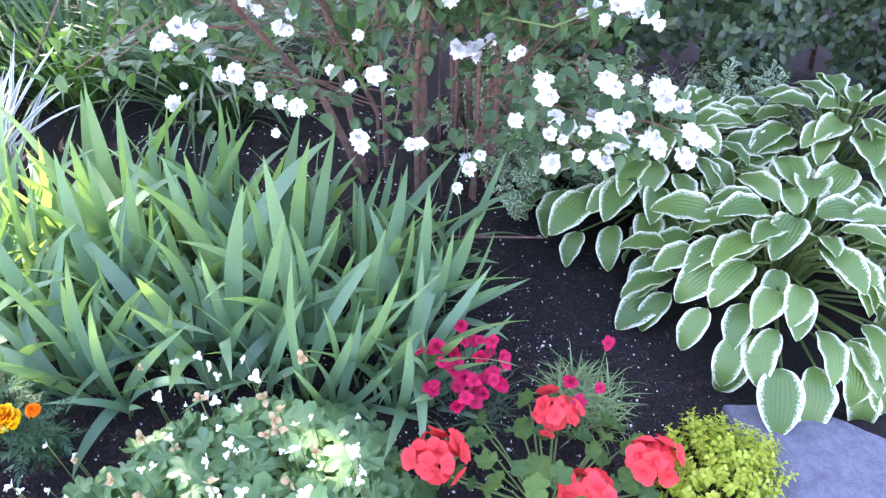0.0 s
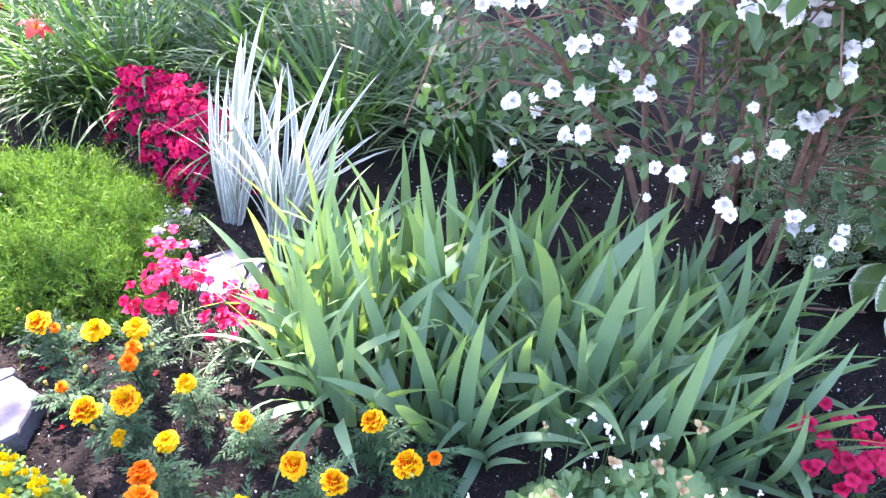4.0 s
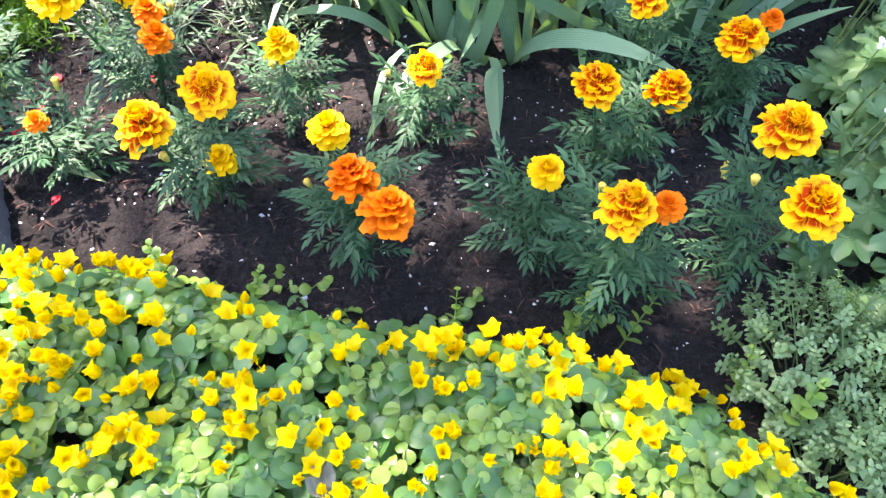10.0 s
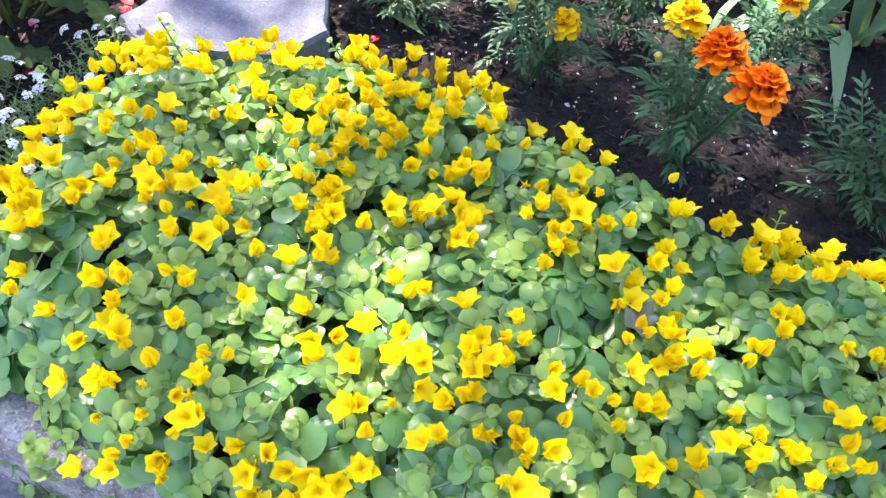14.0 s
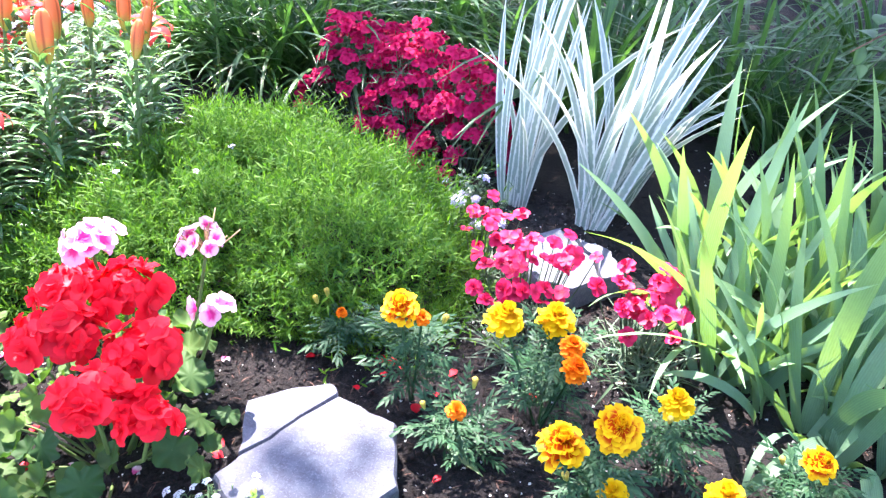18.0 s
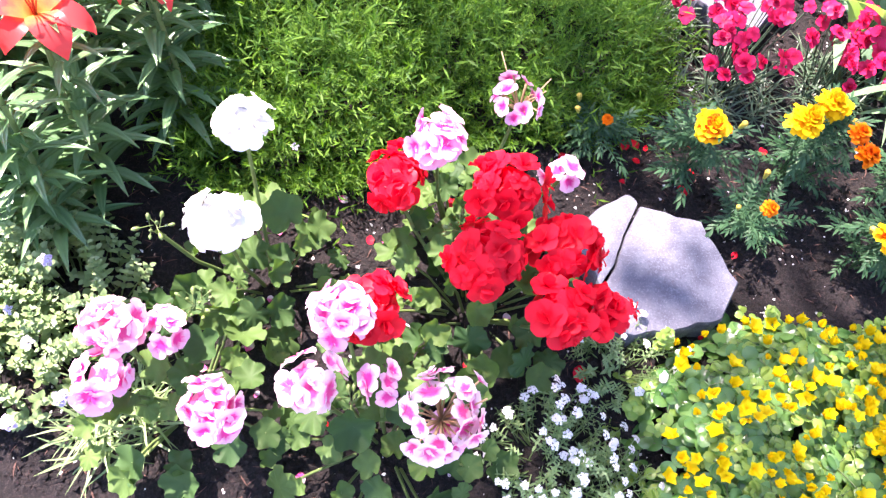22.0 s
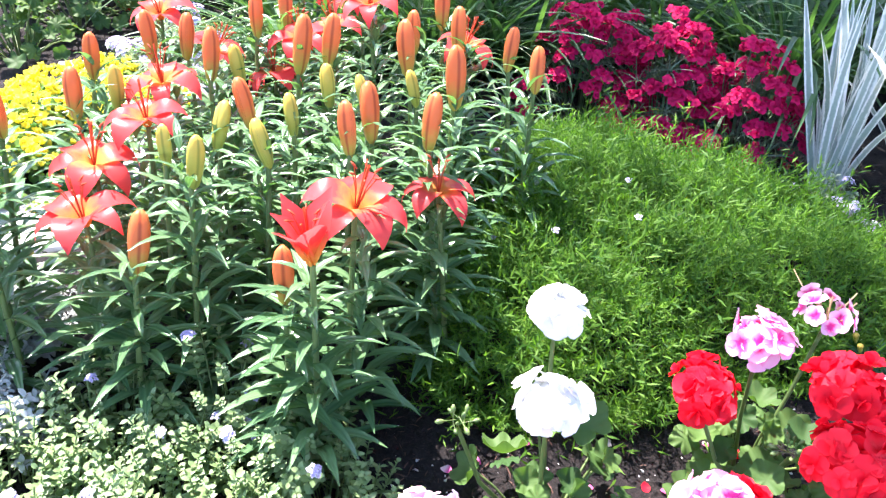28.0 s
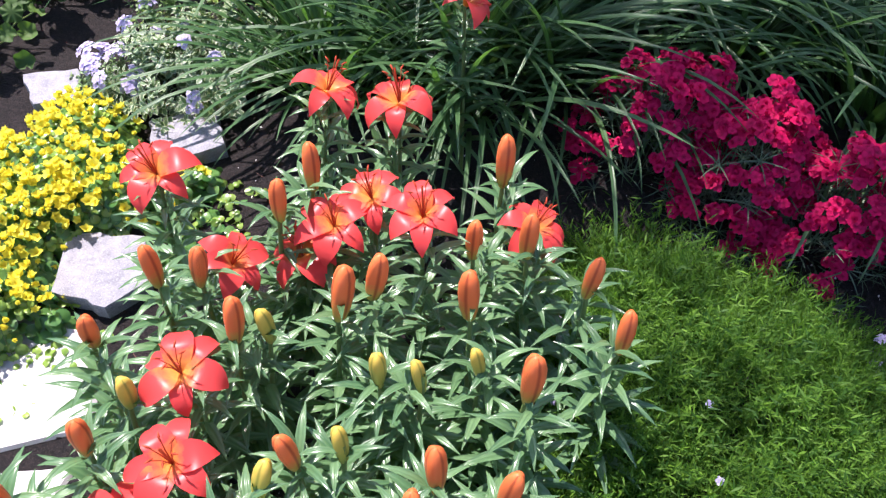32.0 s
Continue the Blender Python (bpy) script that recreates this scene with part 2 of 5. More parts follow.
M_PALEPINK = petal("pale_pink_petal", (0.80, 0.10, 0.34), (0.88, 0.68, 0.74), (0.3, 0.6), spots=0.06)
M_GOLD = petal("gold_edged_petal", (0.70, 0.06, 0.0), (0.95, 0.56, 0.0), (0.66, 0.84), 0.6, spots=0.1, rimmed=True)
M_YELLOW = petal("yellow_petal", (0.80, 0.24, 0.0), (0.93, 0.60, 0.0), (0.25, 0.75), 0.6, spots=0.12)
M_ORANGE = petal("orange_petal", (0.72, 0.05, 0.0), (0.95, 0.24, 0.0), (0.35, 0.85), 0.6, spots=0.2)
M_LILYP = petal("lily_petal", (0.92, 0.46, 0.09), (0.87, 0.085, 0.08), (0.10, 0.44), 0.32, 0.48, spots=0.25)
M_BUD = petal("lily_bud", (0.42, 0.42, 0.07), (0.80, 0.19, 0.055), (0.08, 0.5), 0.4, 0.2, spots=0.3, seams=(0.30, 0.05, 0.02))
M_BUDG = petal("green_lily_bud", (0.34, 0.40, 0.07), (0.66, 0.48, 0.08), (0.15, 0.9), 0.4, 0.2, spots=0.25, seams=(0.20, 0.22, 0.04))
M_DARK = petal("red_anther", (0.50, 0.07, 0.03), (0.60, 0.10, 0.04))
M_STEMR = earth("brown_stem", (0.16, 0.08, 0.06), (0.26, 0.15, 0.11), (0.34, 0.22, 0.16), 60)
M_TAN = petal("dry_flower_stalk", (0.45, 0.32, 0.16), (0.55, 0.40, 0.22))
M_LILAC = petal("lilac_petal", (0.4, 0.35, 0.6), (0.6, 0.55, 0.75))
M_DEAD = leafy("dry_leaf", (0.12, 0.14, 0.10), (0.18, 0.20, 0.15), 0.7, 0.1, 22.0, (1, 1, 1), grain=140)

for dull in (M_PHLOX, M_MARI, M_PEL):
    dull.node_tree.nodes["Principled BSDF"].inputs["Specular IOR Level"].default_value = 0.22

# ---- geometry: a shape is (points, faces, uvs) ----
R = random.Random(7)


def strip(length, width, prof, a0=0.0, a1=0.0, fold=0.15, n=6, flat=False, wave=0.0, side=0.0):
    """A leaf that starts upright (or lying, if flat) and bends by a0..a1 degrees and sideways by side; three points a ring."""
    V, F, U = [], [], []
    y = z = 0.0
    for i in range(n + 1):
        v = i / n
        a = radians(a0 + (a1 - a0) * v)
        if flat:
            dy, dz = math.cos(a), -math.sin(a)
        else:
            dy, dz = math.sin(a), math.cos(a)
        if i:
            y, z = y + dy * length / n, z + dz * length / n
        w = width * 0.5 * prof(v)
        ny, nz = -dz, dy
        k = fold * w
        s = wave * math.sin(v * 19) * w
        o = side * length * v * v
        V += [(o - w, y + ny * (k + s), z + nz * (k + s)), (o, y, z), (o + w, y + ny * (k - s), z + nz * (k - s))]
        U += [(0, v), (0.5, v), (1, v)]
        if i:
            b = 3 * i
            F += [(b - 3, b - 2, b + 1, b), (b - 2, b - 1, b + 2, b + 1)]
    return V, F, U


def sword(v):
    return (0.62 + 0.9 * v - 0.55 * v * v) * max(0.02, 1 - v ** 3.4)


def blade(v):
    return max(0.03, (0.8 + 0.4 * v) * (1 - v) ** 0.6)


def oval(v):
    return max(0.04, math.sin(math.pi * min(1, v * 0.97 + 0.015)) ** 0.7)


def hosta_edge(v):
    return max(0.03, math.sin(math.pi * v ** 0.8) ** 0.75)


def heart(v):
    return max(0.03, math.sin(math.pi * v ** 0.68) ** 0.85 * (1 - 0.25 * v ** 3))


def lance(v):
    return max(0.03, math.sin(math.pi * v ** 0.7))


def spoon(v):
    return max(0.05, 0.25 + 0.75 * math.sin(math.pi * (0.05 + 0.8 * v)) ** 1.0) * (1 if v < 0.95 else 0.75)


def disc(r, n, shape, wave=0.0, cup=0.0, rings=2, pleats=5):
    """A round leaf on its middle, its rim shaped by shape(angle)."""
    V, F, U = [(0, 0, 0)], [], [(0.5, 0)]
    for k in range(1, rings + 1):
        q = k / rings
        for i in range(n):
            a = 2 * math.pi * i / n
            s = r * q * (1 + (shape(a) - 1) * q)
            V.append((s * math.cos(a), s * math.sin(a), cup * r * q * q + wave * r * q ** 3.5 * math.sin(a * pleats + q)))
            U.append((a / (2 * math.pi) * 5, q))
    for i in range(n):
        j = (i + 1) % n
        F.append((0, 1 + i, 1 + j))
        for k in range(rings - 1):
            b = 1 + k * n
            F.append((b + i, b + n + i, b + n + j, b + j))
    return V, F, U


def tube(points, r0, r1, n=5):
    V, F, U = [], [], []
    pts = [Vector(p) for p in points]
    for i, p in enumerate(pts):
        d = (pts[min(i + 1, len(pts) - 1)] - pts[max(i - 1, 0)]).normalized()
        q = d.to_track_quat("Z", "Y")
        v = i / (len(pts) - 1)
        r = r0 + (r1 - r0) * v
        for k in range(n):
            a = 2 * math.pi * k / n
            V.append(tuple(p + q @ Vector((r * math.cos(a), r * math.sin(a), 0))))
            U.append((k / n, v))
        if i:
            b = i * n
            F += [(b - n + k, b - n + (k + 1) % n, b + (k + 1) % n, b + k) for k in range(n)]
    return V, F, U


def lathe(profile, n=8, ridges=0.0):
    """Turned body from (radius, height) pairs, with soft ridges."""
    V, F, U = [], [], []
    top = profile[-1][1] or 1
    for i, (r, z) in enumerate(profile):
        for k in range(n):
            a = 2 * math.pi * k / n
            s = r * (1 + ridges * math.cos(3 * a))
            V.append((s * math.cos(a), s * math.sin(a), z))
            U.append((k / n, z / top))
        if i:
            b = i * n
            F += [(b - n + k, b - n + (k + 1) % n, b + (k + 1) % n, b + k) for k in range(n)]
    F.append(tuple(range(len(V) - n, len(V))))
    return V, F, U


def tf(p=(0, 0, 0), az=0.0, tilt=0.0, spin=0.0, s=1.0):
    return pose(p[0], p[1], p[2], 0, 0, az) @ pose(0, 0, 0, tilt, 0, 0) @ pose(0, 0, 0, 0, 0, spin) @ Matrix.Scale(s, 4)


def facing(p, way, spin=0.0, s=1.0):
    """Its z axis along way."""
    return Matrix.Translation(p) @ Vector(way).to_track_quat("Z", "Y").to_matrix().to_4x4() @ pose(0, 0, 0, 0, 0, spin) @ Matrix.Scale(s, 4)


def join(pairs):
    """One shape from many (shape, matrix) pairs."""
    VV, F, U, base, kept = [], [], [], 0, {}
    for g, m in pairs:
        a = kept.get(id(g))
        if a is None:
            a = kept[id(g)] = np.array(g[0], float)
        b = np.array(m)
        VV.append(a @ b[:3, :3].T + b[:3, 3])
        F += [tuple(i + base for i in f) for f in g[1]]
        U += g[2]
        base += len(a)
    return np.concatenate(VV) if VV else [], F, U


def mesh(name, g, mat, smooth=True):
    me = bpy.data.meshes.new(name)
    V, F, U = g
    me.from_pydata([tuple(v) for v in V], [], F)
    loops = np.zeros(len(me.loops), np.int32)
    me.loops.foreach_get("vertex_index", loops)
    me.uv_layers.new(name="uv").data.foreach_set("uv", np.array(U, np.float32)[loops].ravel())
    if smooth:
        me.polygons.foreach_set("use_smooth", np.ones(len(me.polygons), bool))
    me.materials.append(mat)
    return me


def part(name, me, parent, m=None, label="", kind=""):
    ob = new(name, me)
    ob.parent = parent
    if m is not None:
        ob.matrix_basis = m
    return tagged(ob, label, kind=kind)


def thing(name, place, label, category, group="", kind="", az=0.0):
    ob = new(name)
    ob.empty_display_size = 0.05
    ob.matrix_basis = pose(*place, 0, 0, az)
    return tagged(ob, label, category, group, kind)


def inside(x, y, poly):
    hit = False
    for (ax, ay), (bx, by) in zip(poly, poly[1:] + poly[:1]):
        if (ay > y) != (by > y) and x < (bx - ax) * (y - ay) / (by - ay) + ax:
            hit = not hit
    return hit


def rim(x, y, poly):
    best = 9.0
    for (ax, ay), (bx, by) in zip(poly, poly[1:] + poly[:1]):
        dx, dy = bx - ax, by - ay
        t = max(0, min(1, ((x - ax) * dx + (y - ay) * dy) / (dx * dx + dy * dy)))
        best = min(best, math.hypot(x - ax - t * dx, y - ay - t * dy))
    return best


def spread(poly, n, gap=0.0):
    xs, ys = [p[0] for p in poly], [p[1] for p in poly]
    out = []
    for _ in range(n * 30):
        x, y = R.uniform(min(xs), max(xs)), R.uniform(min(ys), max(ys))
        if inside(x, y, poly) and all((x - a) ** 2 + (y - b) ** 2 > gap * gap for a, b in out[-400:]):
            out.append((x, y))
            if len(out) == n:
                break
    return out


def kerb_y(x):
    """Front edge of the bed: the inner side of the edging."""
    return 1.14 - 0.06 * x + 0.082 * x * x


def ground_z(x, y):
    return 0.012 * noise.noise((x * 4, y * 4, 0)) + 0.008 * noise.noise((x * 13, y * 13, 3))

# ---- the ground and the edging ----
def grid_sheet(name, xs, ys, height, mat, label, category):
    V = [(x, y, height(x, y)) for y in ys for x in xs]
    n = len(xs)
    F = [(j * n + i, j * n + i + 1, (j + 1) * n + i + 1, (j + 1) * n + i) for j in range(len(ys) - 1) for i in range(n - 1)]
    return tagged(new(name, mesh(name, (V, F, [(v[0], v[1]) for v in V]), mat)), label, category, kind="structure")


def bed_z(x, y):
    if y < kerb_y(x) - 0.03:
        return -0.09
    near = -3 < x < 3 and y < 4
    return ground_z(x, y) if near else 0.0


fine_x = [-60, -30, -12, -6, -4] + [-3 + 0.03 * i for i in range(201)] + [4, 6, 12, 30, 60]
fine_y = [-60, -30, -12, -6, -3, -1, 0, 0.6] + [0.9 + 0.03 * i for i in range(104)] + [4.4, 5, 6, 8, 14, 30, 80]
ground = grid_sheet("ground", fine_x, fine_y, bed_z, M_SOIL, "dark moist garden soil of a flower bed", "soil")


def kerb_stone(x0, x1):
    V, F = [], []
    n = 5
    sec = [(0.0, -0.1), (0.0, 0.018), (-0.008, 0.03), (-0.034, 0.03), (-0.045, 0.02), (-0.048, -0.1)]
    for i in range(n + 1):
        x = x0 + (x1 - x0) * i / n
        for o, z in sec:
            V.append((x, kerb_y(x) + o + 0.004 * noise.noise((x * 9, o * 30, z * 20)), z + 0.004 * noise.noise((x * 11, o * 40, 5))))
        if i:
            b, k = i * 6, 6
            F += [(b - k + j, b - k + j + 1, b + j + 1, b + j) for j in range(5)]
    F += [(0, 1, 2, 3, 4, 5), tuple(reversed(range(n * 6, n * 6 + 6)))]
    return V, F, [(v[0], v[1]) for v in V]


kerb = tagged(new("kerb"), "weathered pale concrete edging along the flower bed", "kerb", kind="structure")
for i in range(14):
    part("edging_stone", mesh("edging_stone", kerb_stone(-3.4 + 0.46 * i, -3.4 + 0.46 * i + 0.4588), M_KERB), kerb)

path_xs = [-60, -20, -6] + [-3.4 + 0.2 * i for i in range(35)] + [6, 20, 60]
pv, pf = [], []
for i, x in enumerate(path_xs):
    e = (kerb_y(max(-3.4, min(3.4, x))) - 0.035)
    pv += [(x, e, -0.052), (x, e - 0.5, -0.05), (x, -40, -0.05)]
    if i:
        b = 3 * i
        pf += [(b, b - 3, b - 2, b + 1), (b + 1, b - 2, b - 1, b + 2)]
tagged(new("path", mesh("path", (pv, pf, [(v[0], v[1]) for v in pv]), M_PATH)), "grey asphalt path in front of the bed", "path", kind="structure")

# pale driveway and house wall behind the hedges
def slab(x0, x1, y0, y1, z0, z1):
    V = [(x, y, z) for z in (z0, z1) for y in (y0, y1) for x in (x0, x1)]
    F = [(0, 2, 3, 1), (4, 5, 7, 6), (0, 1, 5, 4), (2, 6, 7, 3), (0, 4, 6, 2), (1, 3, 7, 5)]
    return V, F, [(v[0], v[1] + v[2]) for v in V]


tagged(new("pavement", mesh("pavement", slab(-14, 14, 5.6, 9.4, -0.1, 0.012), M_PALE, False)), "pale concrete driveway beyond the bed", "driveway", kind="structure")
wall = tagged(new("wall_north"), "pale blue-grey lap siding of a house", "wall", kind="structure")
board = mesh("siding_board", slab(-9, 9, -0.01, 0.012, 0, 0.185), M_WALL, False)
for i in range(17):
    part("siding_board", board, wall, pose(3, 9.6, 0.0 + 0.19 * i, -2, 0, 0))

# ---- loose crumbs, perlite and fallen petals on the soil ----
BED = [(-2.6, 1.85), (-1.63, 1.5), (-0.5, 1.24), (0.6, 1.2), (1.9, 1.35), (2.2, 2.6), (1.2, 3.0), (-0.4, 2.9), (-2.3, 3.0)]
def crumb_shape():
    V = [(1, 0, 0.3), (0, 1, 0.4), (-1, 0, 0.3), (0, -1, 0.4), (0.1, 0.1, 0.9), (0, 0, -0.3)]
    F = [(0, 1, 4), (1, 2, 4), (2, 3, 4), (3, 0, 4), (1, 0, 5), (2, 1, 5), (3, 2, 5), (0, 3, 5)]
    return [tuple(c * R.uniform(0.6, 1.4) + R.uniform(-0.15, 0.15) for c in v) for v in V], F, [(0.5, 0.5)] * 6


CRUMBS = [crumb_shape() for _ in range(7)]
FRONT = [(-1.75, 1.55), (-1.1, 1.36), (-0.5, 1.4), (0.2, 1.25), (1.5, 1.5), (1.25, 2.1), (0.7, 2.4), (0.2, 1.9), (-0.3, 2.4), (-0.75, 2.6), (-0.7, 1.95), (-1.4, 1.95)]
bits = [(R.choice(CRUMBS), tf((x, y, ground_z(x, y) - 0.002), R.uniform(0, 360), R.uniform(-50, 50), 0, 0.0019 + 0.0068 * R.random() ** 2.6)) for x, y in spread(FRONT, 52000) + spread(BED, 6000)]
bits += [(R.choice(CRUMBS), tf((x, y, ground_z(x, y) - 0.003), R.uniform(0, 360), R.uniform(-60, 60), 0, 0.003 + 0.006 * R.random() ** 2)) for x, y in spread([(-1.75, 1.53), (-1.1, 1.36), (-0.95, 1.42), (-1.1, 1.75), (-1.7, 1.75)], 5000)]
bits += [(R.choice(CRUMBS), tf((x, y, ground_z(x, y) - 0.002), R.uniform(0, 360), R.uniform(-50, 50), 0, 0.002 + 0.007 * R.random() ** 2.6)) for x, y in spread([(0.7, 1.85), (1.3, 1.95), (1.25, 2.5), (0.9, 2.9), (0.0, 2.9), (0.0, 2.4), (0.7, 2.35)], 12000)]
tagged(new("soil_crumbs", mesh("soil_crumbs", join(bits), M_CRUMB, False)), "loose dark soil crumbs scattered over the bed", "soil", kind="stuff")
bits = [(R.choice(CRUMBS), tf((x, y, ground_z(x, y)), R.uniform(0, 360), R.uniform(-50, 50), 0, 0.0009 + 0.0026 * R.random() ** 3)) for x, y in spread(FRONT, 3400) + spread(BED, 1200)]
bits += [(R.choice(CRUMBS), tf((x, y, ground_z(x, y)), R.uniform(0, 360), R.uniform(-50, 50), 0, 0.0015 + 0.003 * R.random() ** 2)) for x, y in spread([(0.62, 1.5), (1.2, 1.55), (1.25, 1.9), (0.85, 2.2), (0.7, 1.8)], 320)]
tagged(new("perlite", mesh("perlite", join(bits), M_PERLITE, False)), "tiny white perlite grains in the soil", "perlite", kind="stuff")
fibre = [strip(0.014, 0.0016, lance, -10, 20, 0.3, 3, True, 0, s) for s in (0.2, -0.1)]
bits = [(R.choice(fibre), tf((x, y, ground_z(x, y) + 0.003), R.uniform(0, 360), R.uniform(-12, 12), 0, R.uniform(0.4, 1.5))) for x, y in spread(FRONT, 4200) + spread(BED, 1500) + spread([(0.7, 1.85), (1.3, 1.95), (1.25, 2.5), (0.9, 2.9), (0.0, 2.9), (0.0, 2.4), (0.7, 2.35)], 1500)]
tagged(new("bark_fibres", mesh("bark_fibres", join(bits), M_FIBRE)), "short brown bark fibres strewn over the soil", "mulch", kind="stuff")
flake = strip(0.009, 0.007, oval, -20, 30, 0.3, 3, True)
UNDER = [(-0.1, 2.35), (0.95, 2.3), (1.1, 2.9), (0.2, 3.0), (-0.35, 2.7)]
bits = [(flake, tf((x, y, ground_z(x, y) + 0.004), R.uniform(0, 360), R.uniform(-15, 15), 0, 0.25 + 0.85 * R.random() ** 1.6)) for x, y in spread(UNDER, 520) + spread([(0.6, 1.75), (1.2, 1.85), (1.1, 2.3), (0.7, 2.3)], 40)]
tagged(new("fallen_petals", mesh("fallen_petals", join(bits), M_WHITE)), "white petals fallen under the flowering shrub", "petals", kind="stuff")
red_flake = mesh("fallen_petal", strip(0.022, 0.017, oval, -6, 14, 0.15, 4, True, 0.2), M_RED)
for x, y in spread([(-1.2, 1.5), (-0.5, 1.6), (-0.5, 1.9), (-1.0, 1.95), (-1.4, 1.6)], 34):
    f = tagged(new("fallen_petal", red_flake), "fallen red petal lying on the soil", "petal", "fallen red petals")
    f.matrix_basis = tf((x, y, ground_z(x, y) + 0.004), R.uniform(0, 360), R.uniform(-6, 6), 0, R.uniform(0.45, 1.1))

pale_flake = mesh("pale_fallen_petal", strip(0.018, 0.014, oval, -6, 16, 0.2, 4, True, 0.2), M_PALEPINK)
for x, y in spread([(-1.55, 1.5), (-1.0, 1.42), (-0.85, 1.75), (-1.0, 1.9), (-1.4, 1.85)], 34):
    f = tagged(new("fallen_petal", pale_flake), "fallen pale pink petal lying on the soil", "petal", "fallen pale petals")
    f.matrix_basis = tf((x, y, ground_z(x, y) + 0.004), R.uniform(0, 360), R.uniform(-6, 6), 0, R.uniform(0.5, 1.1))
leaf = tagged(new("fallen_leaf", mesh("fallen_leaf", strip(0.07, 0.014, lance, -4, 8, 0.25, 6, True, 0.1), M_MINT)), "narrow pale green leaf fallen on the soil", "leaf")
leaf.matrix_basis = tf((-0.627, 1.759, 0.012), -125, 2)


# ---- flat stones ----
def stone_piece(outline, thick, top):
    """A split slab: wobbling rim, rounded upper edge, uneven face."""
    cx, cy = sum(p[0] for p in outline) / len(outline), sum(p[1] for p in outline) / len(outline)
    pts = []
    for (ax, ay), (bx, by) in zip(outline, outline[1:] + outline[:1]):
        for k in range(5):
            t = k / 5
            x, y = ax + (bx - ax) * t, ay + (by - ay) * t
            w = 0.006 * noise.noise((x * 40, y * 40, 1)) if k else 0.0
            pts.append((x + w, y + w))
    V, F, n = [], [], len(pts)
    for s, z in ((1.02, top - thick), (1.02, top - 0.007), (0.992, top - 0.001), (0.7, top), (0.35, top + 0.001)):
        for x, y in pts:
            px, py = cx + (x - cx) * s, cy + (y - cy) * s
            V.append((px, py, z + (0.0014 * noise.noise((px * 22, py * 22, 2)) if z > top - 0.02 else 0)))
    V.append((cx, cy, top + 0.001))
    for r in range(4):
        F += [(r * n + i, r * n + (i + 1) % n, (r + 1) * n + (i + 1) % n, (r + 1) * n + i) for i in range(n)]
    F += [(4 * n + i, 4 * n + (i + 1) % n, 5 * n) for i in range(n)]
    return V, F, [(v[0] * 4, v[1] * 4) for v in V]


def stepping_stone(pieces, label, mat=M_STONE, top=0.024):
    t = thing("stepping_stone", (0, 0, 0), label, "stone", "flat stones in the bed")
    for p in pieces:
        part("stone_piece", mesh("stone_piece", stone_piece(p, 0.09, top), mat, False), t)


stepping_stone([[(-0.767, 1.776), (-0.686, 1.746), (-0.661, 1.65), (-0.70, 1.60), (-0.762, 1.592), (-0.823, 1.588), (-0.866, 1.623), (-0.85, 1.656), (-0.824, 1.687), (-0.801, 1.73)], [(-0.785, 1.797), (-0.7715, 1.7805), (-0.8045, 1.7325), (-0.8275, 1.690), (-0.8535, 1.661), (-0.876, 1.742), (-0.83, 1.777)]],
               "grey-blue flat slate cracked in two, set in the soil", top=0.05)
stepping_stone([[(-0.575, 2.24), (-0.507, 2.292), (-0.485, 2.262), (-0.449, 2.199), (-0.438, 2.143), (-0.48, 2.10), (-0.54, 2.115), (-0.585, 2.2)], [(-0.477, 2.264), (-0.418, 2.232), (-0.397, 2.16), (-0.432, 2.142), (-0.441, 2.2)]],
               "grey flat slate split in two beside the irises", top=0.045)
stepping_stone([[(1.29, 1.93), (1.44, 1.94), (1.58, 1.87), (1.56, 1.70), (1.32, 1.70)]], "grey flat stone below the hosta leaves", top=0.03)
stepping_stone([[(-2.07, 2.60), (-1.94, 2.59), (-1.92, 2.50), (-1.98, 2.45), (-2.07, 2.48)]], "pale grey flat stone among yellow flowers", M_PALESLATE, top=0.034)
stepping_stone([[(-1.98, 2.86), (-1.86, 2.90), (-1.83, 2.80), (-1.95, 2.75)]], "grey rounded stone beside the grasses", M_PALESLATE, top=0.034)
stepping_stone([[(-2.42, 2.44), (-2.2, 2.47), (-2.0, 2.42), (-1.97, 2.26), (-2.2, 2.2), (-2.42, 2.24)], [(-2.42, 2.22), (-2.2, 2.18), (-1.98, 2.2), (-2.04, 2.06), (-2.28, 2.0), (-2.45, 2.04)], [(-2.8, 2.4), (-2.45, 2.43), (-2.46, 2.06), (-2.8, 2.0)]], "large pale flat slab in bright sun", M_PALE, top=0.01)

# ---- bearded irises ----
IRIS_LEAVES = [mesh("iris_leaf", strip(1.0, w, sword, a, c, 0.12, 9, side=s), M_IRIS) for w, a, c, s in
               ((0.095, 0, 22, 0.07), (0.11, -6, 40, 0.15), (0.09, -8, 16, -0.08), (0.115, 2, 70, 0.2), (0.10, -3, 34, 0.28), (0.11, 5, 135, 0.14), (0.12, 3, 95, 0.3))]


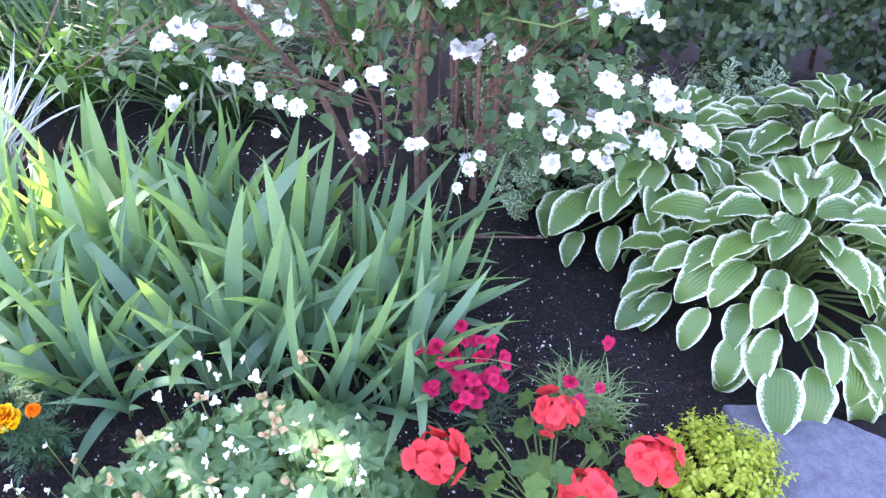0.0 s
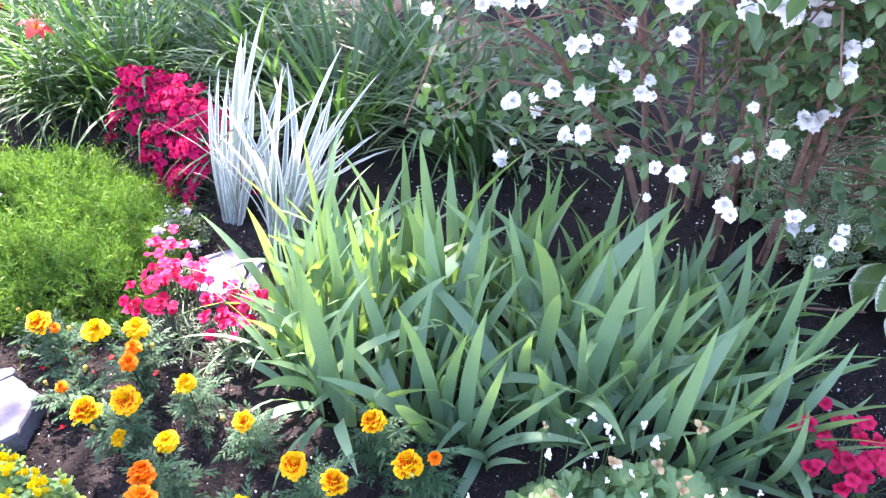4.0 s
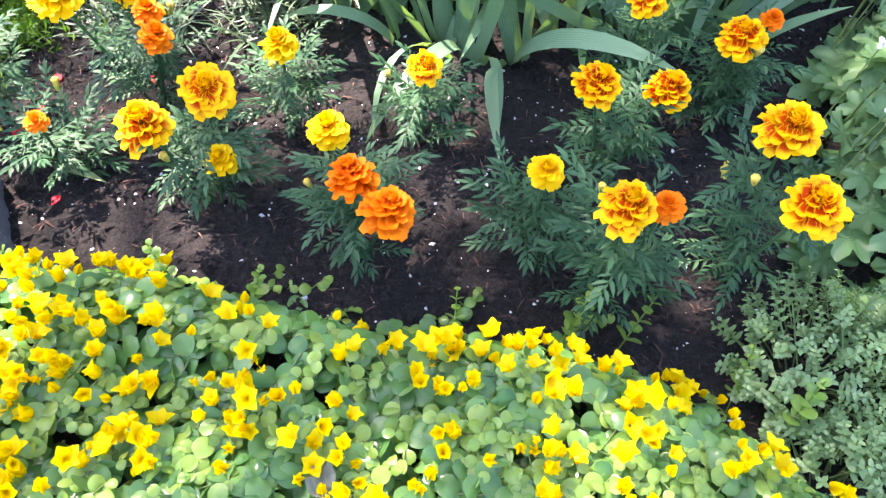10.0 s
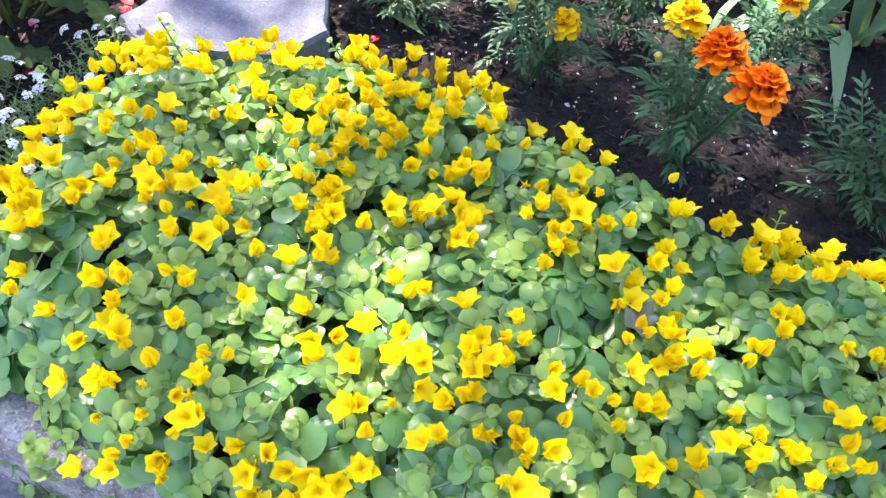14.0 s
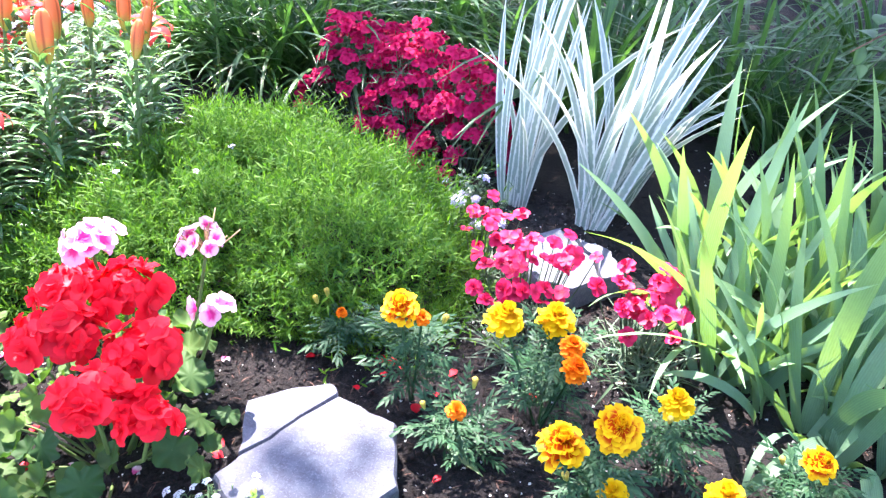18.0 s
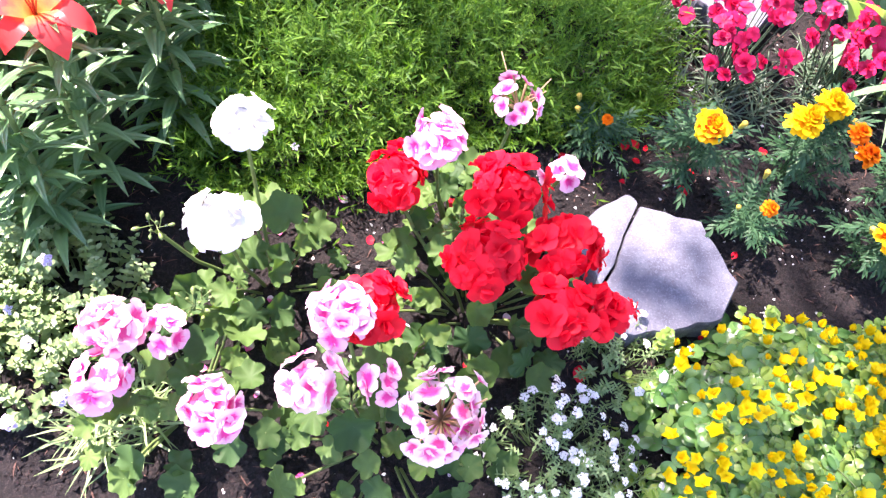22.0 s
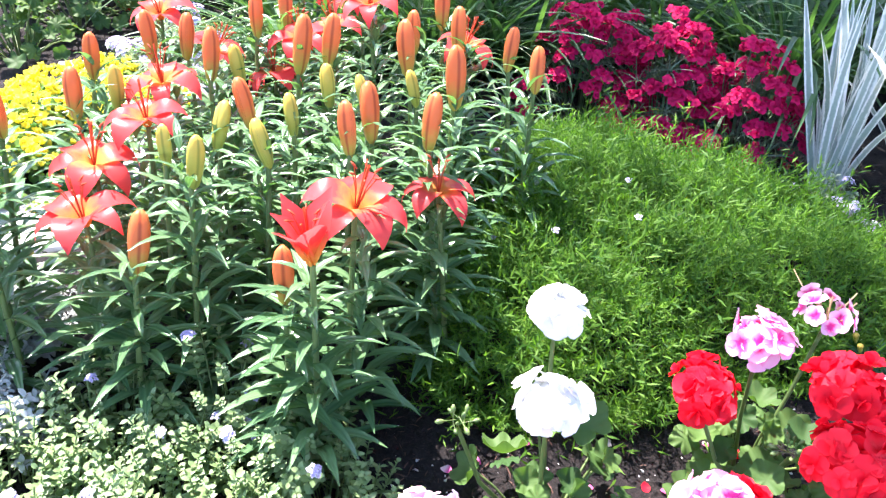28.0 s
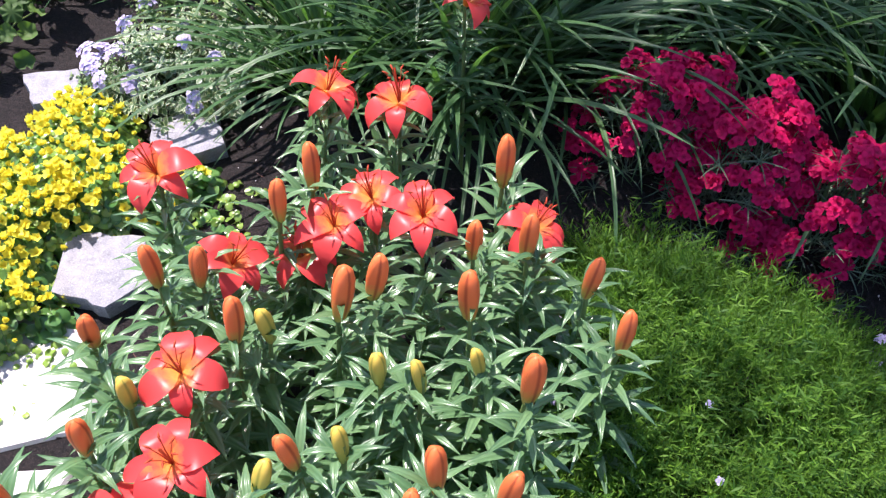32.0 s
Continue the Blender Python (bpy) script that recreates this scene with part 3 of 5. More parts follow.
def iris_fan(x, y, lean_az, lean, size, n, broad=1.0):
    """A flat fan: outer leaves shorter and curving away from its middle."""
    t = thing("iris", (x, y, ground_z(x, y)), "green bearded iris fan of sword-shaped leaves", "iris", "iris fans in the clump")
    t.matrix_basis = t.matrix_basis @ pose(0, 0, 0, -6, 0, 0)
    turn = R.uniform(-75, 75)
    for i in range(n):
        k = (i - (n - 1) / 2) / max(1, (n - 1) / 2)
        fan = k * R.uniform(12, 40)
        h = size * (1.08 - 0.42 * abs(k)) * R.uniform(0.82, 1.12)
        me = IRIS_LEAVES[R.choice((3, 4, 5, 6, 4, 1) if abs(k) > 0.6 else (0, 1, 2, 4, 0, 3))]
        flip = Matrix.Diagonal(((-1 if k < 0 else 1) * R.uniform(0.78, 1.1) * broad, R.choice((-1, 1)), 1, 1))
        m = pose(0, 0, 0, 0, 0, lean_az) @ pose(0, 0, 0, -lean, 0, 0) @ pose(0, 0, 0, 0, 0, turn - lean_az) @ pose(0.007 * k * n / 2, R.uniform(-0.007, 0.007), -0.004, R.uniform(-15, 15), fan, R.uniform(-34, 34)) @ flip @ Matrix.Scale(h, 4)
        part("leaf", me, t, m)


IRIS_BED = [(-0.32, 1.90), (-0.1, 1.82), (0.2, 1.81), (0.5, 1.84), (0.74, 1.86), (0.8, 2.02), (0.74, 2.25), (0.5, 2.36), (0.1, 2.38), (-0.28, 2.28)]
for x, y in spread(IRIS_BED, 118, 0.042):
    cx, cy = 0.2, 2.15
    az = math.degrees(math.atan2(y - cy, x - cx)) - 90
    d = math.hypot((x - cx) / 0.55, (y - cy) / 0.25)
    tall = R.choice((R.uniform(0.17, 0.26), R.uniform(0.24, 0.37), R.uniform(0.26, 0.4))) + (0.06 if x < -0.1 else 0) - 0.1 * max(0, x - 0.3)
    tall *= 1.0 if x < -0.1 else 1.12
    iris_fan(x, y, az, (3 + R.uniform(0, 12) * min(1.2, d)) * (0.4 if x < -0.1 else 1) + (12 if x > 0.55 else 0), tall, R.choice((5, 6, 7)), 0.86 if x < -0.12 else 1.0)
STRIPED = [mesh("striped_iris_leaf", strip(1.0, w, sword, a, c, 0.15, 8, side=s), M_IRISV) for w, a, c, s in ((0.046, 0, 16, -0.05), (0.052, 2, 28, 0.07), (0.042, -4, 12, -0.09), (0.048, 3, 50, 0.15))]
for x, y, lean, n, tall in ((-0.453, 2.385, 9, 32, 0.52), (-0.607, 2.45, 5, 24, 0.52), (-0.41, 2.46, 10, 10, 0.44)):
    t = thing("variegated_iris", (x, y, 0), "white and grey-green striped iris fan", "iris", "variegated irises")
    t.matrix_basis = t.matrix_basis @ pose(0, 0, 0, -10, lean, 0)
    for i in range(n):
        k = 2 * i / (n - 1) - 1
        m = pose(0.022 * k, R.uniform(-0.016, 0.016), -0.005, R.uniform(-17, 12), 12 * k + R.uniform(-5, 5), R.uniform(-50, 50)) @ Matrix.Diagonal((-1 if k < 0 else 1, R.choice((-1, 1)), 1, 1)) @ Matrix.Scale(tall * (1.05 - 0.3 * abs(k)) * R.uniform(0.6, 1.1), 4)
        part("leaf", R.choice(STRIPED), t, m)

# ---- daylily clumps ----
GRASSES = [strip(1.0, w, blade, a, b, 0.3, 9) for w, a, b in ((0.036, 4, 55), (0.032, 6, 95), (0.036, 1, 35), (0.03, 10, 115), (0.038, 3, 75))]


def daylily(x, y, n, size, spread_r):
    t = thing("daylily", (x, y, 0), "clump of long arching green strap leaves without flowers", "daylily", "daylily clumps behind")
    near, rest = [], []
    for i in range(n):
        a, q = R.uniform(0, 360), R.random() ** 0.6
        p = (spread_r * q * math.sin(radians(-a)), spread_r * q * math.cos(radians(a)), -0.01)
        m = tf(p, a, -R.uniform(0, 11) - 11 * q, R.uniform(-30, 30), size * R.uniform(0.6, 1.1))
        (near if i < 26 else rest).append((R.choice(GRASSES), m))
    for g, m in near:
        part("leaf", DAY_MESH[GRASSES.index(g)], t, m)
    part("foliage", mesh("foliage", join(rest), M_GRASS), t, kind="stuff")


DAY_MESH = [mesh("daylily_leaf", g, M_GRASS) for g in GRASSES]
for x, y, n, s, r in ((-0.46, 2.95, 150, 0.58, 0.12), (0.0, 2.86, 90, 0.42, 0.08), (-0.12, 3.05, 130, 0.55, 0.12), (-0.95, 3.34, 160, 0.62, 0.14), (-0.75, 3.12, 110, 0.5, 0.1),
                      (-1.35, 3.12, 150, 0.56, 0.13), (-1.68, 3.16, 90, 0.36, 0.09), (-0.35, 3.4, 130, 0.6, 0.14), (-1.45, 3.55, 150, 0.62, 0.15), (0.3, 3.3, 110, 0.55, 0.12), (-1.05, 3.75, 130, 0.6, 0.14), (-1.63, 3.0, 140, 0.46, 0.1), (-1.36, 2.98, 130, 0.50, 0.11), (-1.14, 3.04, 120, 0.5, 0.11), (-1.75, 3.45, 130, 0.55, 0.12), (-2.25, 3.72, 120, 0.5, 0.12), (-2.65, 3.6, 120, 0.5, 0.12), (-2.0, 3.85, 120, 0.55, 0.12)):
    daylily(x, y, n, s, r)

# ---- hostas ----
HOSTA = [mesh("hosta_leaf", strip(1.0, w, hosta_edge, a, b, 0.26, 14, True, 0.09), M_HOSTA) for w, a, b in ((0.56, -18, 50), (0.52, -10, 65), (0.60, -25, 38), (0.54, -5, 80))]


def hosta(x, y, n, size, r, h):
    t = thing("hosta", (x, y, 0), "hosta with broad green leaves edged in creamy white", "hosta", "hostas beside the shrub")
    for i in range(n):
        q = ((i + 0.5) / n) ** 0.55
        a = i * 137.5 + R.uniform(-20, 20)
        px, py = -math.sin(radians(a)), math.cos(radians(a))
        d = r * q * R.uniform(0.85, 1.1)
        z = h * (1.0 - 0.72 * q ** 2.2) + R.uniform(-0.015, 0.02)
        leaf = part("leaf", R.choice(HOSTA), t, tf((px * d, py * d, z), a + R.uniform(-18, 18), 34 - 62 * q + R.uniform(-10, 10), 0, size * R.uniform(0.75, 1.15)) @ pose(0, 0, 0, 0, R.uniform(-16, 16), 0))
        part("petiole", mesh("petiole", tube([(0, 0, 0), (px * d * 0.4, py * d * 0.4, z * 0.75), (px * d, py * d, z + 0.003)], 0.005, 0.003, 4), M_STALK), t)


hosta(1.43, 2.23, 104, 0.124, 0.28, 0.25)
hosta(1.22, 2.54, 80, 0.118, 0.27, 0.26)
hosta(1.62, 2.60, 84, 0.122, 0.28, 0.29)
hosta(1.92, 2.28, 50, 0.124, 0.26, 0.25)

# ---- white-flowering shrub ----
def rosette(rings, prof, n=3, stalk=0.0, wave=0.12, jit=9):
    """A flower in one piece: rings of (count, length, width, tilt, start height) that meet in its middle."""
    V, F, U = [(0, 0, 0)], [], [(0.5, 0)]
    for k, (c, ln, w, tilt, z) in enumerate(rings):
        g = strip(ln, w, prof, 0, -25 if tilt > 40 else 15, 0.25, n, True, wave)
        for i in range(c):
            m = tf((0, 0, z), 360 / c * i + 23 * k + R.uniform(-9, 9), tilt + R.uniform(-jit, jit), 0, R.uniform(0.85, 1.1))
            b = len(V) - 3
            V += [tuple(m @ Vector(v)) for v in g[0][3:]]
            U += g[2][3:]
            F += [(0, b + 4, b + 3), (0, b + 5, b + 4)] + [tuple(q + b for q in f) for f in g[1][2:]]
    if stalk:
        b = len(V)
        V += [(0.0008, 0, -stalk), (-0.0005, 0.0007, -stalk), (-0.0005, -0.0007, -stalk)]
        U += [(0.5, 0)] * 3
        F += [(0, b, b + 1), (0, b + 1, b + 2), (0, b + 2, b)]
    return V, F, U


DOUBLE = [mesh("white_flower", rosette([(8, 0.025, 0.017, R.uniform(-25, 0), 0), (8, 0.022, 0.016, 22, 0.003), (8, 0.018, 0.014, 44, 0.006), (7, 0.014, 0.011, 68, 0.009)], oval, 4, 0, 0.4, 16), M_WHITE) for _ in range(6)]
shrub = thing("mock_orange", (0.7, 2.68, 0), "open shrub with white double flowers, green leaves and brown stems", "shrub")
twigs, leaves = [], []
oval_leaf = [strip(0.046, 0.028, heart, -8, 32, 0.25, 5, True), strip(0.034, 0.021, oval, -5, 40, 0.3, 5, True)]
tips = []
for i in range(15):
    a = R.uniform(0, 6.28)
    bx, by = 0.26 * R.random() ** 0.5 * math.cos(a), 0.13 * math.sin(a)
    ex, ey, ez = bx * 2.2 + R.uniform(-0.35, 0.3), by - R.uniform(-0.25, 0.3), R.uniform(0.7, 1.15)
    pts = [(bx, by, -0.02), (bx + ex * 0.12, by + ey * 0.12, ez * 0.35), (ex * 0.55 + bx * 0.4, ey * 0.55 + by * 0.4, ez * 0.72), (ex, ey, ez)]
    part("stem", mesh("stem", tube(pts, R.uniform(0.006, 0.013), 0.004, 6), M_STEMR), shrub)
    for k in range(9):
        v = R.uniform(0.25, 1)
        p = Vector(pts[1]).lerp(Vector(pts[3]), v)
        d = Vector((R.gauss(0, 1), R.gauss(-0.45, 0.9), R.gauss(-0.05, 0.5))).normalized()
        ln = R.uniform(0.18, 0.42)
        q = [p, p + d * ln * 0.5 + Vector((0, 0, 0.05)), p + d * ln + Vector((0, 0, -0.02))]
        twigs.append((tube(q, 0.0035, 0.0014, 4), Matrix.Identity(4)))
        tips.append(q)
for i in range(8):
    a = 0.78 * i
    bx, by = 0.22 * math.cos(a) * R.uniform(0.5, 1.2), 0.12 * math.sin(a)
    tx, ty = bx * R.uniform(1.2, 2.2), by - R.uniform(0.0, 0.12)
    part("stem", mesh("stem", tube([(bx, by, -0.02), (bx + R.uniform(-0.02, 0.02), by - 0.02, 0.22), (tx * 0.8, ty * 0.8, 0.5), (tx, ty, R.uniform(0.75, 1.0))], R.uniform(0.004, 0.008), 0.003, 6), M_STEMR), shrub)
# long shoot towards the hosta
shoot = [(0.1, -0.1, 0.62), (0.25, -0.4, 0.68), (0.42, -0.5, 0.80)]
tips += [[Vector(s) for s in shoot]] * 2
twigs.append((tube(shoot, 0.004, 0.002, 4), Matrix.Identity(4)))
low = [(-0.2, -0.35, 0.06), (0.0, -0.4, 0.09), (0.25, -0.35, 0.07)]
twigs.append((tube(low, 0.004, 0.003, 4), Matrix.Identity(4)))
green = [[(0.14, -0.44, 0.65), (0.24, -0.54, 0.74), (0.31, -0.56, 0.87)], [(0.24, -0.54, 0.70), (0.33, -0.56, 0.76), (0.41, -0.56, 0.81)], [(0.1, -0.4, 0.6), (0.22, -0.54, 0.64), (0.3, -0.56, 0.69)]]
for g in green:
    part("young_shoot", mesh("young_shoot", tube(g, 0.0028, 0.0016, 5), M_STALK), shrub)
    for k in range(7):
        p = Vector(g[0]).lerp(Vector(g[2]), 0.25 + 0.12 * k)
        leaves.append((oval_leaf[0], tf(p, 180 * (k % 2) + 90 + R.uniform(-40, 40), R.uniform(-80, -35), 0, R.uniform(1.0, 1.5))))
for q in tips:
    for k in range(18):
        v = R.uniform(0.1, 1.0)
        p = q[0].lerp(q[2], v) + Vector((R.gauss(0, 0.02), R.gauss(0, 0.02), R.gauss(0, 0.02)))
        leaves.append((R.choice(oval_leaf), tf(p, R.uniform(0, 360), R.uniform(-65, 25), R.uniform(-20, 20), R.uniform(0.6, 1.2))))
FL_A = [(0.48, 2.16, 0.46), (0.63, 2.14, 0.54), (0.26, 2.40, 0.59), (0.12, 2.46, 0.42), (0.59, 2.21, 0.58), (1.01, 2.10, 0.70), (0.45, 2.28, 0.67), (0.59, 2.17, 0.38), (0.70, 2.16, 0.40), (0.79, 2.18, 0.34)]
FL_B = [(0.02, 0.83), (0.1, 0.82), (0.18, 0.84), (0.25, 0.9), (0.0, 0.7), (0.14, 0.72), (0.45, 0.8), (0.37, 0.89), (0.54, 0.89), (0.62, 0.91), (0.7, 0.83), (0.79, 0.84), (0.87, 0.78), (0.96, 0.77), (0.67, 0.9),
        (0.2, 0.53), (0.31, 0.65), (0.3, 0.58), (0.38, 0.43), (0.3, 0.43), (0.53, 0.5), (0.6, 0.74), (0.69, 0.69), (0.75, 0.69), (0.43, 0.87), (0.5, 0.9), (0.81, 0.9)]
FL_C = [(0.86, 0.6), (0.91, 0.56), (0.87, 0.48), (0.93, 0.46), (1.02, 0.49), (1.01, 0.42), (1.09, 0.46), (1.01, 0.57), (1.09, 0.56), (1.17, 0.47)]
FL_D = [(0.72, 0.80), (0.79, 0.79), (0.84, 0.75), (0.91, 0.77), (0.96, 0.74), (1.02, 0.72), (0.87, 0.80), (1.06, 0.62), (1.13, 0.38), (1.22, 0.38), (1.06, 0.40), (1.05, 0.32), (1.17, 0.45), (0.45, 0.79), (0.02, 0.80), (0.1, 0.80)]
blooms = list(FL_A) + [(x, 2.25 + R.uniform(-0.05, 0.1), z) for x, z in FL_B] + [(x, 2.12, z) for x, z in FL_C] + [(x, 2.26, z) for x, z in FL_D]
blooms += [(R.uniform(0.1, 0.95), R.uniform(2.3, 2.55), R.uniform(0.22, 0.5)) for _ in range(9)]
blooms += [(R.uniform(0.85, 1.2), R.uniform(2.15, 2.4), R.uniform(0.34, 0.6)) for _ in range(9)]
blooms += [(R.uniform(-0.1, 1.1), R.uniform(2.3, 2.7), R.uniform(0.75, 1.1)) for _ in range(26)] + [(R.uniform(0.2, 1.0), R.uniform(2.3, 2.5), R.uniform(0.4, 0.8)) for _ in range(8)]
for x, y, z in blooms:
    c = Vector((x - 0.7, y - 2.68, z))
    foot = Vector((c.x * 0.45, c.y * 0.3, z * R.uniform(0.5, 0.75)))
    twigs.append((tube([foot, foot.lerp(c, 0.55) + Vector((0, 0, 0.03)), c + Vector((0, 0.01, -0.005))], 0.002, 0.001, 4), Matrix.Identity(4)))
    for k in range(11):
        p = foot.lerp(c, R.uniform(0.35, 1.02)) + Vector((R.gauss(0, 0.03), R.gauss(0.02, 0.03), R.gauss(-0.005, 0.03)))
        leaves.append((R.choice(oval_leaf), tf(p, R.uniform(0, 360), R.uniform(-50, 25), R.uniform(-20, 20), R.uniform(0.6, 1.15))))
    many = R.choice((4, 6, 8)) if z > 0.70 else R.choice((1, 2, 2, 3))
    for k in range(many):
        o = Vector((R.gauss(0, 0.026), R.gauss(0, 0.018), R.gauss(0, 0.026))) if k else Vector((0, 0, 0))
        part("flower", R.choice(DOUBLE), shrub, facing(Vector((x - 0.7, y - 2.68, z)) + o, (R.gauss(0, 0.5), -0.8 + R.gauss(0, 0.4), 0.6 + R.gauss(0, 0.4)), R.uniform(0, 360), R.uniform(0.4, 1.0) * (1.25 if z > 0.76 else 0.95)))
part("twig_work", mesh("twig_work", join(twigs), M_STEMR), shrub, kind="stuff")
part("foliage", mesh("foliage", join(leaves), M_MOCK), shrub, kind="stuff")

# ---- hedges ----
def hedge(name, x0, x1, y0, y1, h, n, mat, label, base=0.05, open_below=False):
    t = thing(name, ((x0 + x1) / 2, y0, 0), label, "hedge")
    cx = (x0 + x1) / 2
    sprig = join([(strip(0.032, 0.018, oval, -5, 20, 0.15, 3, True), tf((0, 0, 0.012 * i), 137 * i, 25)) for i in range(6)])
    out = []
    for _ in range(n):
        face = R.random()
        x = R.uniform(x0, x1)
        if face < 0.62:
            z = R.uniform(base, h)
            y = y0 + 0.3 * noise.noise((x * 2.6, z * 2.8, 4)) + 0.3 * R.random() ** 2
            w = (R.gauss(0, 0.4), -1, R.gauss(0.4, 0.4))
        else:
            z, y = h, R.uniform(y0, y1)
            w = (R.gauss(0, 0.5), R.gauss(-0.2, 0.5), 1)
        z += 0.1 * noise.noise((x * 2.5, y * 2, 9)) * (z / h)
        if open_below and noise.noise((x * 5.5, z * 5.5, 2)) < -0.26 - 0.4 * (z / h - 0.3):
            continue
        out.append((sprig, facing((x - cx, y - y0, z), w, R.uniform(0, 360), R.uniform(0.6, 1.25))))
    part("foliage", mesh("foliage", join(out), mat), t, kind="stuff")
    stems = []
    for i in range(int((x1 - x0) * 9)):
        x = R.uniform(x0, x1) - cx
        stems.append((tube([(x, 0.3, 0), (x + R.uniform(-0.1, 0.1), 0.22, h * 0.35), (x + R.uniform(-0.2, 0.2), 0.1, h * 0.75)], 0.010, 0.004, 4), Matrix.Identity(4)))
    part("stem_work", mesh("stem_work", join(stems), M_BARK), t, kind="stuff")


hedge("hedge", 0.85, 4.4, 3.1, 3.9, 1.05, 13500, M_HEDGE, "dark evergreen hedge behind the hostas", 0.05, True)
hedge("low_hedge", -4.0, 0.6, 4.6, 5.3, 0.5, 6000, M_HEDGE2, "light green clipped hedge behind the daylilies")

# ---- creeping phlox mound ----
PHLOX = [(-1.40, 2.46), (-1.13, 2.60), (-0.82, 2.46), (-0.68, 2.3), (-0.64, 2.1), (-0.68, 1.98), (-0.80, 1.92), (-0.98, 1.93), (-1.2, 1.86), (-1.38, 1.88), (-1.42, 2.05), (-1.36, 2.2)]
needle = ([(0, 0, 0), (-0.00105, 0.006, 0.0003), (0.00105, 0.006, 0.0003), (0, 0.0135, -0.001)], [(0, 2, 1), (1, 2, 3)], [(0.5, 0), (0, 0.5), (1, 0.5), (0.5, 1)])
sprigs = [join([(needle, tf((0, 0, 0.0024 * i), 137.5 * i + 50 * k, 32 + 12 * (i % 3) + (22 if i > 18 else 0), 25 * (i % 2), 1.15 - 0.02 * i)) for i in range(24)]) for k in range(3)]
sprigs += [join([(needle, tf((0.0002 * i * i, 0, 0.0030 * i), 137.5 * i + 40, 45, 0, 1.2)) for i in range(20)])]


def mound_z(x, y, poly, h, soft):
    if not inside(x, y, poly):
        return 0.0
    q = min(1.0, rim(x, y, poly) / soft)
    return h * math.sin(q * math.pi / 2) ** 0.8


phlox = thing("creeping_phlox", (-1.05, 2.2, 0), "low mound of fine green creeping phlox past flowering", "phlox")
out = []
R.seed(41)
for x, y in spread(PHLOX, 7000):
    z = mound_z(x, y, PHLOX, 0.15, 0.2) + 0.05 * noise.noise((x * 9, y * 9, 2))
    e = 0.03
    gx = (mound_z(x + e, y, PHLOX, 0.15, 0.2) - mound_z(x - e, y, PHLOX, 0.15, 0.2)) / (2 * e)
    gy = (mound_z(x, y + e, PHLOX, 0.15, 0.2) - mound_z(x, y - e, PHLOX, 0.15, 0.2)) / (2 * e)
    out.append((R.choice(sprigs), facing((x + 1.05, y - 2.2, max(0.0, z - 0.03 - 0.035 * R.random())), (-gx * 0.6 + R.gauss(0, 0.36), -gy * 0.6 + R.gauss(-0.1, 0.36), 1), R.uniform(0, 360), 0.65 + 0.85 * R.random() ** 1.5)))
part("foliage", mesh("foliage", join(out), M_PHLOX), phlox, kind="stuff")
mini = [mesh("small_flower", rosette([(5, 0.006, 0.005, 10, 0)], spoon), m) for m in (M_LILAC, M_PALEPINK)]
for x, y in spread(PHLOX, 9):
    part("flower", R.choice(mini), phlox, facing((x + 1.05, y - 2.2, mound_z(x, y, PHLOX, 0.15, 0.2) + 0.02), (0, -0.3, 1), 0, R.uniform(0.8, 1.3)), "small late lilac flower")

# ---- dianthus ----
pink5 = rosette([(5, 0.013, 0.013, 8, 0)], spoon, 3)
double5 = rosette([(6, 0.013, 0.013, 10, 0), (5, 0.009, 0.009, 45, 0.002)], spoon, 3)
tuft = join([(strip(0.05, 0.003, blade, 5, 60, 0.2, 3), tf((0, 0, 0), 360 / 9 * i + R.uniform(-20, 20), -R.uniform(5, 40), 0, R.uniform(0.6, 1.2))) for i in range(9)])


